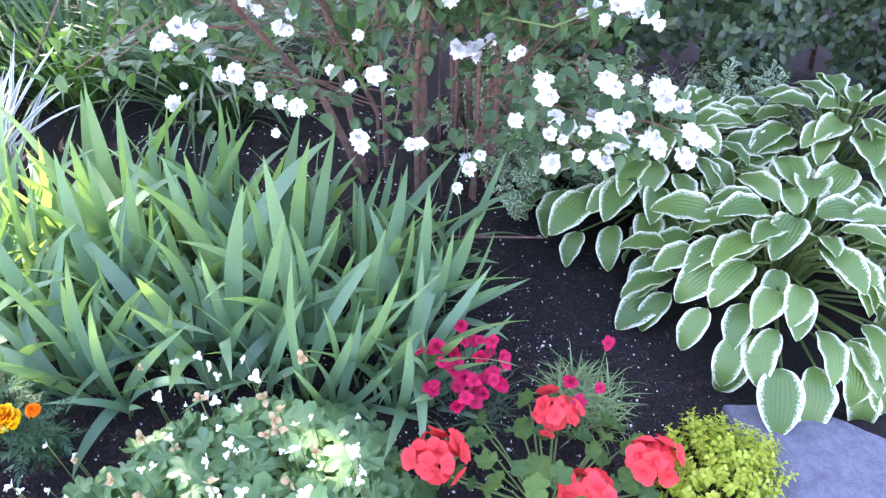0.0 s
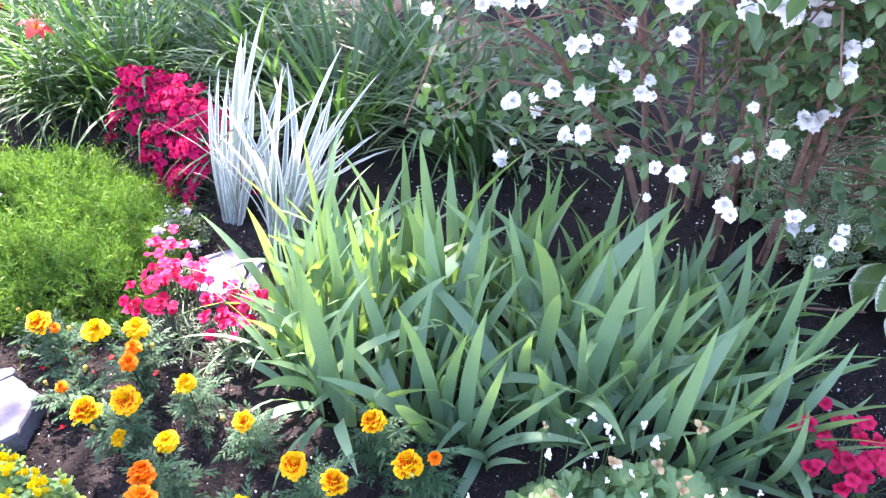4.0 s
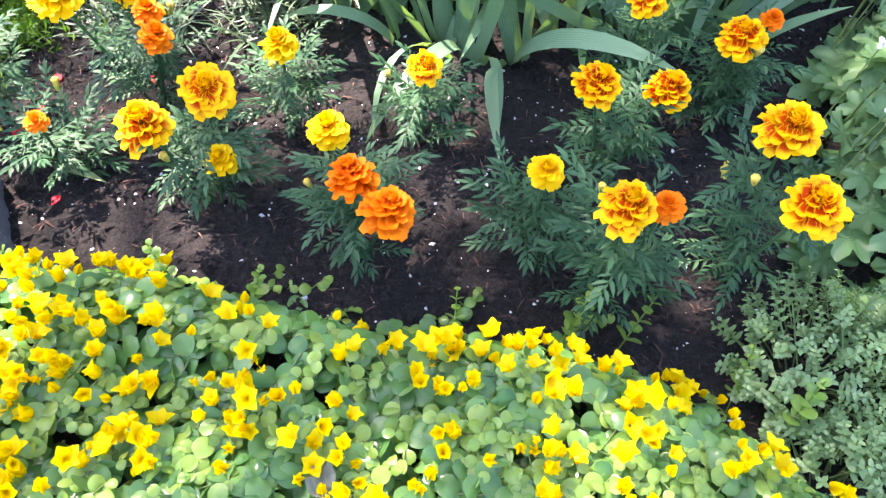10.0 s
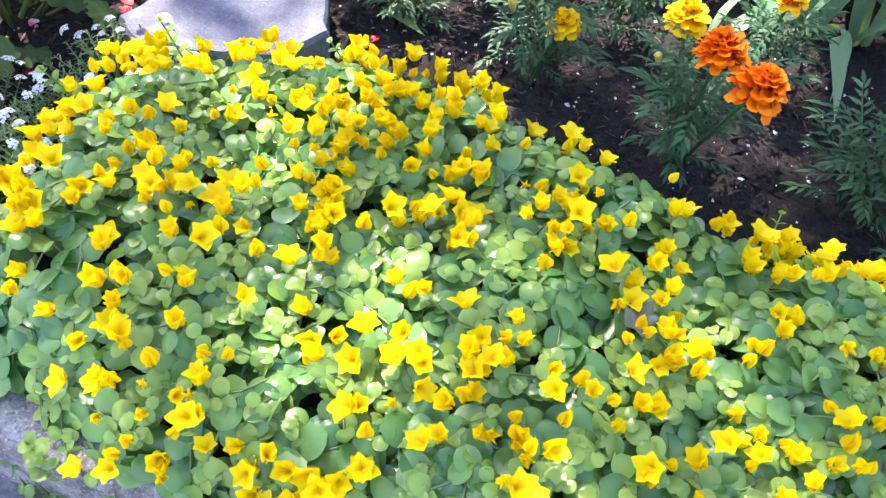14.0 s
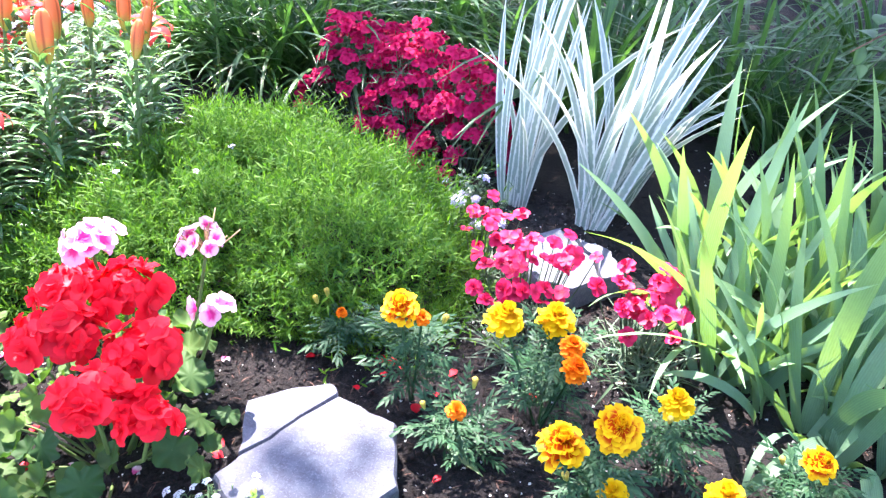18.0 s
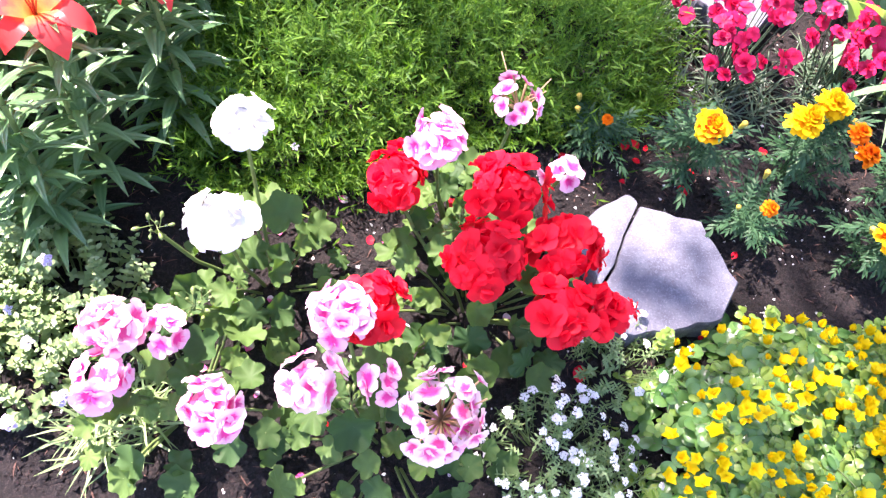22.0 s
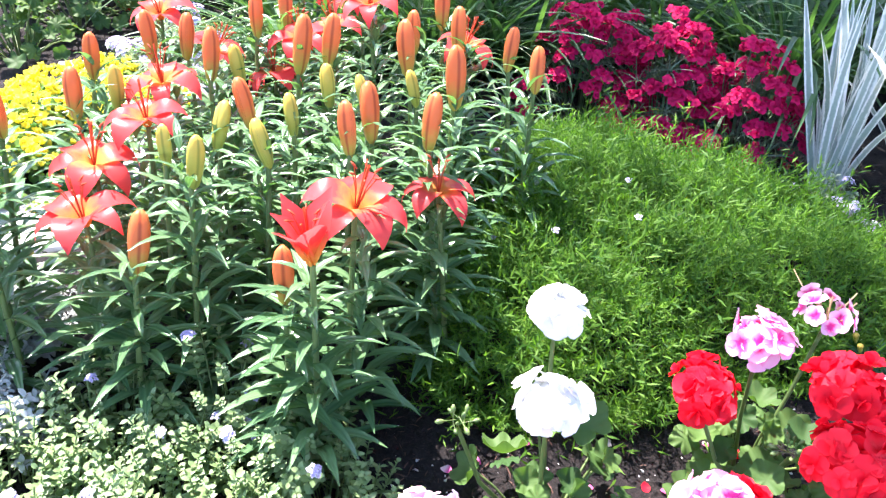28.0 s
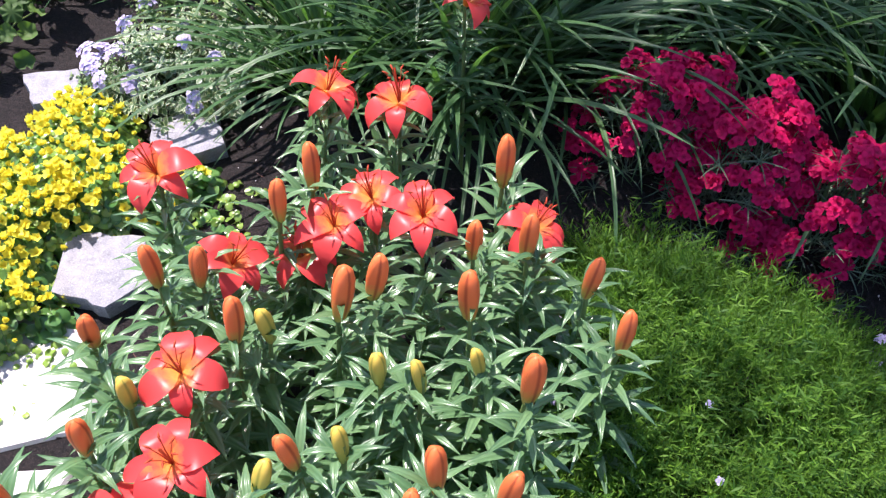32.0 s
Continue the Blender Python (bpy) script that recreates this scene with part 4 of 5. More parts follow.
def dianthus_mound(x, y, rx, ry, h, n, label, flower=M_MAGENTA):
    """Flat-topped heads of eight to twelve flowers at uneven heights over a leafy mound."""
    t = thing("dianthus", (x, y, 0), label, "dianthus", "magenta dianthus mounds")
    me = [mesh("dianthus_flower", g, flower) for g in (pink5, double5)]
    fol, extra, heads, made = [], [], [], 0
    for _ in range(4000):
        a, q = R.uniform(0, 6.283), R.random() ** 0.5 * 1.08
        hx, hy = rx * q * math.cos(a), ry * q * math.sin(a)
        hz = h * (0.2 + 0.8 * max(0.0, 1 - min(q, 1) ** 2.4)) + R.gauss(0, 0.02)
        if all((hx - p) ** 2 + (hy - u) ** 2 + (hz - v) ** 2 > 0.031 ** 2 for p, u, v in heads):
            heads.append((hx, hy, hz))
    for hx, hy, hz in heads:
        if made > n:
            break
        w = Vector((hx / rx * 0.5 + R.gauss(0, 0.15), hy / ry * 0.45 - 0.12 + R.gauss(0, 0.15), 1)).normalized()
        side = w.orthogonal().normalized()
        fol.append((tube([(hx * 0.4, hy * 0.4, 0), (hx * 0.85, hy * 0.85, hz * 0.6), (hx, hy, hz - 0.006)], 0.0014, 0.001, 3), Matrix.Identity(4)))
        for k in range(R.randint(7, 11)):
            o = (Matrix.Rotation(2.4 * k + R.uniform(-0.3, 0.3), 3, w) @ side) * (0.0068 * k ** 0.5) * R.uniform(0.85, 1.2)
            p = Vector((hx, hy, hz)) + o + w * (R.gauss(0, 0.003) - 0.0006 * k)
            m = facing(p, w + o * 18 + Vector((R.gauss(0, 0.3), R.gauss(-0.1, 0.3), 0)), R.uniform(0, 360), R.uniform(0.6, 0.98))
            made += 1
            if made < 110:
                part("flower", R.choice(me), t, m)
            else:
                extra.append((R.choice((pink5, double5)), m))
        for k in range(2):
            fol.append((tuft, facing((hx * 0.95 + R.gauss(0, 0.015), hy * 0.95 + R.gauss(0, 0.015), max(0, hz - 0.065 - 0.03 * k)), w + Vector((R.gauss(0, 0.3), R.gauss(0, 0.3), 0)), 0, R.uniform(0.6, 1.05))))
    part("blossom_mass", mesh("blossom_mass", join(extra), flower), t, kind="stuff")
    part("foliage", mesh("foliage", join(fol), M_DIAN), t, kind="stuff")


R.seed(42)
for x, y, rx, ry, h, n in ((-1.02, 2.80, 0.155, 0.12, 0.26, 560), (-0.86, 2.70, 0.13, 0.12, 0.255, 520), (-0.73, 2.60, 0.12, 0.11, 0.24, 460)):
    dianthus_mound(x, y, rx, ry, h, n, "dense rounded dianthus covered in magenta flowers")


def small_dianthus(x, y, n, r, h, flower, label, leaf=M_DIAN, tufts=26):
    t = thing("dianthus", (x, y, 0), label, "dianthus", "small dianthus plants")
    me = [mesh("dianthus_flower", g, flower) for g in (pink5, double5)]
    fol = []
    for i in range(tufts):
        a, q = R.uniform(0, 6.283), R.random() ** 0.5
        fol.append((tuft, tf((r * q * math.cos(a), r * q * math.sin(a), 0), R.uniform(0, 360), -25 * q, 0, R.uniform(0.9, 1.6))))
    for i in range(n):
        a, q = R.uniform(0, 6.283), R.random() ** 0.5
        px, py, pz = r * 1.1 * q * math.cos(a), r * 1.1 * q * math.sin(a), h * R.uniform(0.65, 1.05)
        fol.append((tube([(px * 0.4, py * 0.4, 0), (px * 0.8, py * 0.8, pz * 0.6), (px, py, pz - 0.003)], 0.0013, 0.001, 3), Matrix.Identity(4)))
        part("flower", R.choice(me), t, facing((px, py, pz), (R.gauss(0, 0.4), R.gauss(-0.4, 0.3), 1), R.uniform(0, 360), R.uniform(0.8, 1.25)))
    part("foliage", mesh("foliage", join(fol), leaf), t, kind="stuff")


small_dianthus(-0.55, 2.03, 44, 0.09, 0.13, M_CRIM, "crimson-pink dianthus with blue-grey grassy leaves")
small_dianthus(-0.38, 2.0, 30, 0.07, 0.13, M_CRIM, "crimson-pink dianthus beside the cracked slate")
small_dianthus(-0.63, 2.16, 14, 0.05, 0.13, M_CRIM, "crimson-pink dianthus at the foot of the phlox")
small_dianthus(0.81, 1.90, 38, 0.075, 0.13, M_CRIM, "deep pink dianthus on bare soil")
small_dianthus(1.04, 1.92, 4, 0.07, 0.12, M_CRIM, "silvery dianthus tuft with few pink flowers", M_MINT, 60)

# ---- marigolds ----
def frill(v):
    return (0.35 + 0.75 * v ** 0.8) * (1.0 if v < 0.75 else 0.9 if v < 0.95 else 0.5)


RUFFLE = [(14, 0.027, 0.0135, -10, 0), (15, 0.0255, 0.013, 3, 0.003), (14, 0.023, 0.0125, 15, 0.006), (13, 0.0195, 0.012, 28, 0.008), (12, 0.0155, 0.011, 43, 0.010), (9, 0.012, 0.010, 60, 0.012), (6, 0.010, 0.009, 80, 0.013)]
POM = {k: [mesh("marigold_flower", rosette([(c, a * R.uniform(0.93, 1.05), w, tl + R.uniform(-4, 4), z) for c, a, w, tl, z in RUFFLE], frill, 5, 0, 0.6, 16), m) for _ in range(4)] for k, m in (("gold", M_GOLD), ("yellow", M_YELLOW), ("orange", M_ORANGE))}
leaflet = [strip(0.025, 0.0068, lance, -8, 25, 0.2, 3, True, 0.1, s) for s in (0.08, -0.05, 0.0)]


def feather_leaf():
    out = [(strip(0.088, 0.003, lance, 0, 5, 0.1, 3, True), Matrix.Identity(4)), (leaflet[2], tf((0, 0.08, 0), R.uniform(-15, 15), 0, 0, 1.0))]
    for i in range(6):
        for s in (-1, 1):
            out.append((R.choice(leaflet), tf((0, 0.014 + 0.0118 * i + R.uniform(-0.003, 0.003), 0.001), s * (64 - 6 * i + R.uniform(-12, 12)), R.uniform(-14, 14), 0, R.uniform(0.7, 1.0))))
    return mesh("marigold_leaf", join(out), M_MARI)


feather = [feather_leaf() for _ in range(6)]
bud_shape = mesh("marigold_bud", lathe([(0.002, 0), (0.004, 0.006), (0.0045, 0.012), (0.0055, 0.015), (0.003, 0.018)], 7), M_BUDG)


def marigold(flowers, buds=1, label="marigold with ruffled gold flowers and dark feathery leaves"):
    x, y = sum(f[0] for f in flowers) / len(flowers), sum(f[1] for f in flowers) / len(flowers) + 0.015
    t = thing("marigold", (x, y, 0), label, "marigold", "marigolds in the bed")
    top = max(f[2] for f in flowers)
    R.seed(int(abs(x * 1000)) + 7)
    for i in range(40 + 8 * len(flowers)):
        a = 137.5 * i + R.uniform(-25, 25)
        h = R.uniform(0.22, 0.95) * (top - 0.03)
        far = R.uniform(0, 0.025)
        part("leaf", R.choice(feather), t, tf((far * math.cos(a), far * math.sin(a), h), R.uniform(0, 360), R.uniform(-12, 42), R.uniform(-20, 20), R.uniform(0.42, 0.78)))
    for fx, fy, fz, kind, s in flowers:
        px, py = fx - x, fy - y
        part("stalk", mesh("stalk", tube([(px * 0.1, py * 0.1, 0), (px * 0.6, py * 0.6, fz * 0.55), (px, py, fz - 0.004)], 0.002, 0.0017, 5), M_MARI), t)
        part("flower", R.choice(POM[kind]), t, facing((px, py, fz - 0.004), (R.gauss(0, 0.16), (0.22 if kind == "orange" and s > 0.9 else -0.14) + R.gauss(0, 0.12), 1), R.uniform(0, 360), s * 0.94), kind + " ruffled flower head")
    for i in range(buds):
        a = R.uniform(0, 6.28)
        part("bud", bud_shape, t, facing((0.04 * math.cos(a), 0.04 * math.sin(a), top * R.uniform(0.65, 0.95)), (math.cos(a) * 0.3, math.sin(a) * 0.3, 1), 0, R.uniform(0.6, 0.9)))


marigold([(-0.699, 1.824, 0.170, "gold", 1.0), (-0.672, 1.83, 0.155, "orange", 0.45)])
marigold([(-0.569, 1.822, 0.177, "yellow", 1.05), (-0.507, 1.858, 0.159, "yellow", 1.05), (-0.48, 1.78, 0.15, "orange", 0.75), (-0.485, 1.81, 0.16, "orange", 0.65)], 1, "marigold with bright yellow and orange flowers")
marigold([(-0.36, 1.77, 0.131, "yellow", 0.85)])
marigold([(-0.49, 1.655, 0.150, "gold", 1.1), (-0.432, 1.693, 0.151, "gold", 1.1), (-0.43, 1.647, 0.102, "yellow", 0.7)], 2)
marigold([(-0.61, 1.735, 0.10, "orange", 0.5)], 2, "young marigold with a half-open orange bud")
marigold([(-0.324, 1.637, 0.133, "yellow", 0.9), (-0.288, 1.506, 0.166, "orange", 1.0), (-0.312, 1.548, 0.164, "orange", 0.95)], 1, "marigold with overlapping deep orange flowers")
marigold([(-0.217, 1.71, 0.130, "gold", 0.75)], 1, "marigold with a fading yellow flower")
marigold([(0.021, 1.729, 0.168, "gold", 0.95)], 0)
marigold([(0.10, 1.663, 0.159, "gold", 1.05), (0.14, 1.68, 0.165, "orange", 0.5)], 1)
marigold([(-0.075, 1.61, 0.175, "gold", 1.0), (-0.005, 1.599, 0.165, "gold", 0.95)], 2)
marigold([(-0.14, 1.538, 0.148, "yellow", 0.75)], 0)
marigold([(-0.102, 1.458, 0.187, "gold", 1.05), (-0.065, 1.46, 0.18, "orange", 0.6)], 1)
marigold([(0.055, 1.503, 0.20, "gold", 1.1), (0.045, 1.43, 0.19, "gold", 1.1)], 3)
marigold([(-0.80, 1.90, 0.09, "orange", 0.35)], 2, "young marigold with a small orange bud")

# ---- creeping jenny ----
JENNY = [(-0.86, 1.30), (-0.83, 1.53), (-0.72, 1.60), (-0.62, 1.605), (-0.48, 1.575), (-0.36, 1.495), (-0.17, 1.435), (-0.02, 1.345), (0.06, 1.21), (0.05, 1.07), (-0.2, 1.08), (-0.5, 1.11), (-0.68, 1.17), (-0.80, 1.22)]
def round_edge(v):
    return max(0.12, math.sin(math.pi * (0.05 + 0.9 * v)) ** 0.5)


def star_petal(v):
    return max(0.04, math.sin(math.pi * (0.16 + 0.82 * v)) ** 0.8)


def cup_flower(spread_tilt, bend, size=1.0):
    """Five pointed petals that rise from one middle and turn outwards by bend."""
    V, F, U = [(0, 0, 0)], [], [(0.5, 0)]
    g = strip(0.0160 * size, 0.0120 * size, star_petal, 0, bend, 0.4, 5, True)
    for i in range(5):
        m = tf((0, 0, 0), 72 * i + R.uniform(-7, 7), spread_tilt + R.uniform(-9, 9), 0, R.uniform(0.88, 1.08))
        b = len(V) - 3
        V += [tuple(m @ Vector(v)) for v in g[0][3:]]
        U += g[2][3:]
        F += [(0, b + 4, b + 3), (0, b + 5, b + 4)] + [tuple(q + b for q in f) for f in g[1][2:]]
    return V, F, U


round_leaf = [strip(0.021, 0.021, round_edge, a, b, f, 5, True) for f, a, b in ((0.12, -14, 20), (0.32, -5, 45), (-0.1, -20, 35))]
cups = [cup_flower(80, 30), cup_flower(72, 12), cup_flower(84, 12, 0.9), cup_flower(58, 25), cup_flower(88, 4, 0.8), cup_flower(76, 45)]


def jenny_z(x, y, poly, h):
    z = mound_z(x, y, poly, h, 0.09)
    z += 0.02 * noise.noise((x * 8, y * 8, 6)) if z > 0 else 0.0
    return z - (0.05 if y < kerb_y(x) - 0.045 else 0)


def slope(x, y, poly, h):
    """Sideways part of the mound's normal."""
    e = 0.03
    return Vector((jenny_z(x - e, y, poly, h) - jenny_z(x + e, y, poly, h), jenny_z(x, y - e, poly, h) - jenny_z(x, y + e, poly, h))) * (0.45 / (2 * e))


def jenny_patch(poly, h, n, blooms, single, label, leaf_s=1.0, petals=M_JENNYY):
    """Runners creep over the mound, with leaf pairs that grow smaller and paler towards the tip."""
    cx, cy = sum(p[0] for p in poly) / len(poly), sum(p[1] for p in poly) / len(poly)
    t = thing("creeping_jenny", (cx, cy, 0), label, "creeping jenny")
    old, young, stems = [], [], []
    one = [mesh("jenny_leaf", g, M_JENNY) for g in round_leaf]
    count = 0
    R.seed(47)
    for x, y in spread(poly, n, 0.014):
        a, deep = R.gauss(-1.6, 1.3), 0.05 * R.random() ** 1.6
        k = R.randint(5, 9)
        line = []
        for i in range(k):
            z = max(-0.045, jenny_z(x, y, poly, h) - deep * (1 - i / k) + 0.006 + 0.01 * (i / k) ** 2)
            line.append((x - cx, y - cy, z))
            size = leaf_s * (1.12 - 0.6 * (i / (k - 1)) ** 1.8) * R.uniform(0.88, 1.1)
            lie = slope(x, y, poly, h)
            for s in (0, 180):
                m = facing((x - cx, y - cy, z), (R.gauss(0, 0.4) + lie.x, R.gauss(-0.12, 0.4) + lie.y, 1), 0, size) @ pose(0, 0, 0, 0, 0, math.degrees(a) + s + (75 if i % 2 else 0) * (1 if i > k - 3 else 0.15))
                if count < single:
                    part("leaf", R.choice(one), t, m)
                    count += 1
                else:
                    (young if i > k - 4 else old).append((R.choice(round_leaf), m))
            step = 0.017 * size
            a += R.gauss(0, 0.18)
            x, y = x + step * math.cos(a), y + step * math.sin(a)
        stems.append((tube(line, 0.0011, 0.0008, 3), Matrix.Identity(4)))
    part("old_leaf_mass", mesh("old_leaf_mass", join(old), M_JENNY), t, kind="stuff")
    part("young_leaf_mass", mesh("young_leaf_mass", join(young), M_JENNYT), t, kind="stuff")
    part("trailing_growth", mesh("trailing_growth", join(stems), M_STALK), t, kind="stuff")
    fl = [mesh("jenny_flower", g, petals) for g in cups]
    R.seed(46)
    k, extra = 0, []
    while k < blooms:
        x, y = spread(poly, 1)[0]
        if rim(x, y, poly) < 0.015 or (x > -0.45 and k % 3 == 0 and h > 0.08):
            k += 0 if x < -0.45 else 0.25
            continue
        for _ in range(R.choice((1, 2, 2, 3, 4))):
            px, py = x + R.gauss(0, 0.014), y + R.gauss(0, 0.014)
            lie = slope(px, py, poly, h) * 0.6
            where = facing((px - cx, py - cy, jenny_z(px, py, poly, h) + R.uniform(0.008, 0.033) + (0.01 if px < -0.6 else 0)), (R.gauss(0, 0.38) + lie.x, R.gauss(0, 0.38) + lie.y, 1), R.uniform(0, 360), R.uniform(0.7, 1.04))
            if k < 280:
                part("flower", R.choice(fl), t, where)
            else:
                extra.append((R.choice(cups), where))
            k += 1
    part("blossom_mass", mesh("blossom_mass", join(extra), petals), t, kind="stuff")


jenny_patch(JENNY, 0.10, 760, 680, 290, "trailing creeping jenny with round green leaves and yellow flowers", 0.84)
shoot_leaf = join([(round_leaf[0], tf((0, 0, 0.011 * i), 90 * i + s, 30, 0, 0.75 - 0.08 * i)) for i in range(6) for s in (0, 180)] + [(tube([(0, 0, -0.03), (0, 0, 0.06)], 0.001, 0.0008, 3), Matrix.Identity(4))])
SHOOT = mesh("jenny_shoot", shoot_leaf, M_JENNYT)
for x, y, z in ((-0.62, 1.60, 0.035), (-0.50, 1.57, 0.035), (-0.13, 1.44, 0.025), (-0.08, 1.42, 0.025), (0.0, 1.35, 0.025), (0.03, 1.31, 0.03), (-0.24, 1.45, 0.03), (-0.42, 1.52, 0.03), (-0.78, 1.58, 0.03), (-0.84, 1.50, 0.03), (-0.80, 1.24, 0.02), (-0.74, 1.19, 0.0)):
    s = tagged(new("jenny_shoot", SHOOT), "upright young shoot of creeping jenny", "creeping jenny", "jenny shoots")
    s.matrix_basis = facing((x, y, z), (R.gauss(0, 0.3), R.gauss(0.1, 0.3), 1), R.uniform(0, 360), R.uniform(0.8, 1.2))
dead = tagged(new("dry_leaf", mesh("dry_leaf", strip(0.036, 0.022, lance, -10, 40, 0.5, 9, True, 0.5, 0.15), M_DEAD)), "dry grey-brown leaf lying on the creeping jenny", "leaf")
dead.matrix_basis = tf((-0.366, 1.298, 0.116), 15, 6)
JENNY2 = [(-2.7, 2.15), (-2.284, 2.26), (-2.16, 2.335), (-2.03, 2.42), (-2.08, 2.54), (-2.0, 2.61), (-1.91, 2.62), (-1.83, 2.70), (-1.84, 2.75), (-1.98, 2.75), (-2.0, 2.87), (-2.13, 2.93), (-2.22, 2.78), (-2.3, 2.62), (-2.39, 2.52), (-2.7, 2.42)]
jenny_patch(JENNY2, 0.07, 560, 1500, 20, "sunlit creeping jenny thick with yellow flowers beside flat stones", 1.0, M_JENNYSUN)

# ---- hardy cranesbill, thyme and alyssum ----
def lobed(a, lobes, depth):
    return 1 - depth * (0.5 - 0.5 * math.cos(a * lobes)) ** 2.4 + 0.06 * math.cos(a * lobes * 3)


CRANE = [(0.14, 1.48), (0.2, 1.6), (0.28, 1.73), (0.4, 1.82), (0.64, 1.85), (0.74, 1.7), (0.74, 1.14), (0.14, 1.12), (0.2, 1.33)]
palm = [disc(0.03, 70, lambda a: lobed(a, 5, 0.36), 0.14, 0.25, 3), disc(0.03, 70, lambda a: lobed(a + 0.3, 7, 0.3), 0.16, -0.2, 3, 7), disc(0.03, 70, lambda a: lobed(a + 0.3, 5, 0.42), 0.18, 0.0, 3, 10)]
crane = thing("cranesbill", (0.42, 1.48, 0), "spreading cranesbill with soft lobed light green leaves", "geranium")
palms = [mesh("cranesbill_leaf", g, M_CRANE) for g in palm]
rest = []
for i, (x, y) in enumerate(spread(CRANE, 760, 0.012)):
    z = mound_z(x, y, CRANE, 0.13, 0.1) - 0.06 * R.random() + 0.02 * noise.noise((x * 14, y * 14, 8))
    m = facing((x - 0.42, y - 1.48, max(0.01, z)), (R.gauss(0, 0.42), R.gauss(-0.2, 0.42), 1), R.uniform(0, 360), R.uniform(0.55, 1.3))
    if i < 260:
        part("leaf", R.choice(palms), crane, m)
    else:
        rest.append((R.choice(palm), m))
part("leaves", mesh("leaves", join(rest), M_CRANE), crane, kind="stuff")
faded = [mesh("faded_flower", rosette([(3, 0.016, 0.012, 30, 0), (3, 0.012, 0.008, 62, 0.002)], spoon, 3, 0, 0.4, 30), m) for m in (M_WHITE, M_WHITE, M_TAN)]
stalks = []
for x, y in spread([(0.16, 1.55), (0.3, 1.76), (0.62, 1.86), (0.72, 1.6), (0.3, 1.45)], 80):
    z = 0.15 + R.uniform(-0.02, 0.07)
    part("flower", R.choice((faded[0], faded[0], faded[0], faded[1], faded[2], faded[2])), crane, facing((x - 0.42, y - 1.48, z), (R.gauss(0, 0.6), R.gauss(-0.4, 0.5), 0.6), R.uniform(0, 360), R.uniform(0.4, 0.95)), "faded white flower")
    stalks.append((tube([(x - 0.42, y - 1.48 + 0.02, 0.02), (x - 0.42, y - 1.48, z)], 0.0012, 0.001, 3), Matrix.Identity(4)))
part("stalk_tangle", mesh("stalk_tangle", join(stalks), M_STALK), crane, kind="stuff")


def bushy(name, x, y, r, h, n, mat, label, category, leaf=0.009, flowers=None, count=0, fs=0.004, spikes=False, up=1.0):
    t = thing(name, (x, y, 0), label, category)
    lf = strip(leaf, leaf * (0.3 if name == "alyssum" else 0.62), oval, -5, 20, 0.2, 3, True)
    twig = join([(lf, tf((0, 0, leaf * 0.55 * i), 90 * i + s, 28, 0, 1 - 0.07 * i)) for i in range(6) for s in (0, 180)] + [(tube([(0, 0, -leaf * 3), (0, 0, leaf * 3)], leaf * 0.09, leaf * 0.06, 3), Matrix.Identity(4))])
    out = []
    tip = []
    for i in range(n):
        a, q = R.uniform(0, 6.283), R.random() ** 0.5
        pz = h * (1 - 0.75 * q * q) * R.uniform(0.25, 1)
        p = (r * q * math.cos(a), r * q * math.sin(a), pz)
        w = (math.cos(a) * q + R.gauss(0, 0.3), math.sin(a) * q + R.gauss(0, 0.3), up)
        out.append((twig, facing(p, w, R.uniform(0, 360), R.uniform(0.7, 1.2))))
        tip.append((p, w))
    part("foliage", mesh("foliage", join(out), mat), t, kind="stuff")
    part("stem_tangle", mesh("stem_tangle", join([(tube([(p[0] * 0.4, p[1] * 0.4, -0.005), p], 0.0012, 0.0009, 3), Matrix.Identity(4)) for p, w in tip[::2]]), M_STALK), t, kind="stuff")
    if flowers:
        four = rosette([(4, fs, fs, 12, 0)], spoon, 2)
        fl = mesh(name + "_head", join([(four, facing((fs * 2.2 * math.cos(2.4 * i) * (i / 9) ** 0.5, fs * 2.2 * math.sin(2.4 * i) * (i / 9) ** 0.5, fs * (1.4 - i * 0.12)), (math.cos(2.4 * i) * i * 0.08, math.sin(2.4 * i) * i * 0.08, 1))) for i in range(10)]), flowers)
        for p, w in R.sample(tip, min(count, len(tip))):
            v = Vector(w).normalized()
            part("flower_head", fl, t, facing(Vector(p) + v * leaf * 3.2 + Vector((0, 0, 0.008)), (v.x, v.y - 0.2, v.z + 0.4), R.uniform(0, 360), R.uniform(0.8, 1.3)))


bushy("thyme", 0.09, 1.36, 0.085, 0.09, 190, M_THYME, "low grey-green thyme at the bed's edge", "thyme")
bushy("thyme", 0.06, 1.26, 0.06, 0.06, 100, M_THYME, "low grey-green thyme at the bed's edge", "thyme")
bushy("alyssum", -0.95, 1.45, 0.075, 0.06, 120, M_THYME, "white alyssum in flower on the soil", "alyssum", 0.010, M_WHITE, 52, 0.0021)
bushy("alyssum", -0.84, 1.56, 0.055, 0.06, 80, M_THYME, "white alyssum in flower on the soil", "alyssum", 0.010, M_WHITE, 22, 0.0021)
bushy("alyssum", -0.90, 1.40, 0.055, 0.05, 60, M_THYME, "white alyssum in flower on the soil", "alyssum", 0.010, M_WHITE, 26, 0.0021)
bushy("speedwell", -0.68, 2.30, 0.06, 0.10, 70, M_DIAN, "small speedwell with pale lilac spikes", "speedwell", 0.012, M_LILAC, 10, 0.004)
bushy("coral_bells", 1.25, 1.77, 0.10, 0.09, 170, M_LIME, "chartreuse leafy clump beside the flat stone", "foliage plant", 0.015)
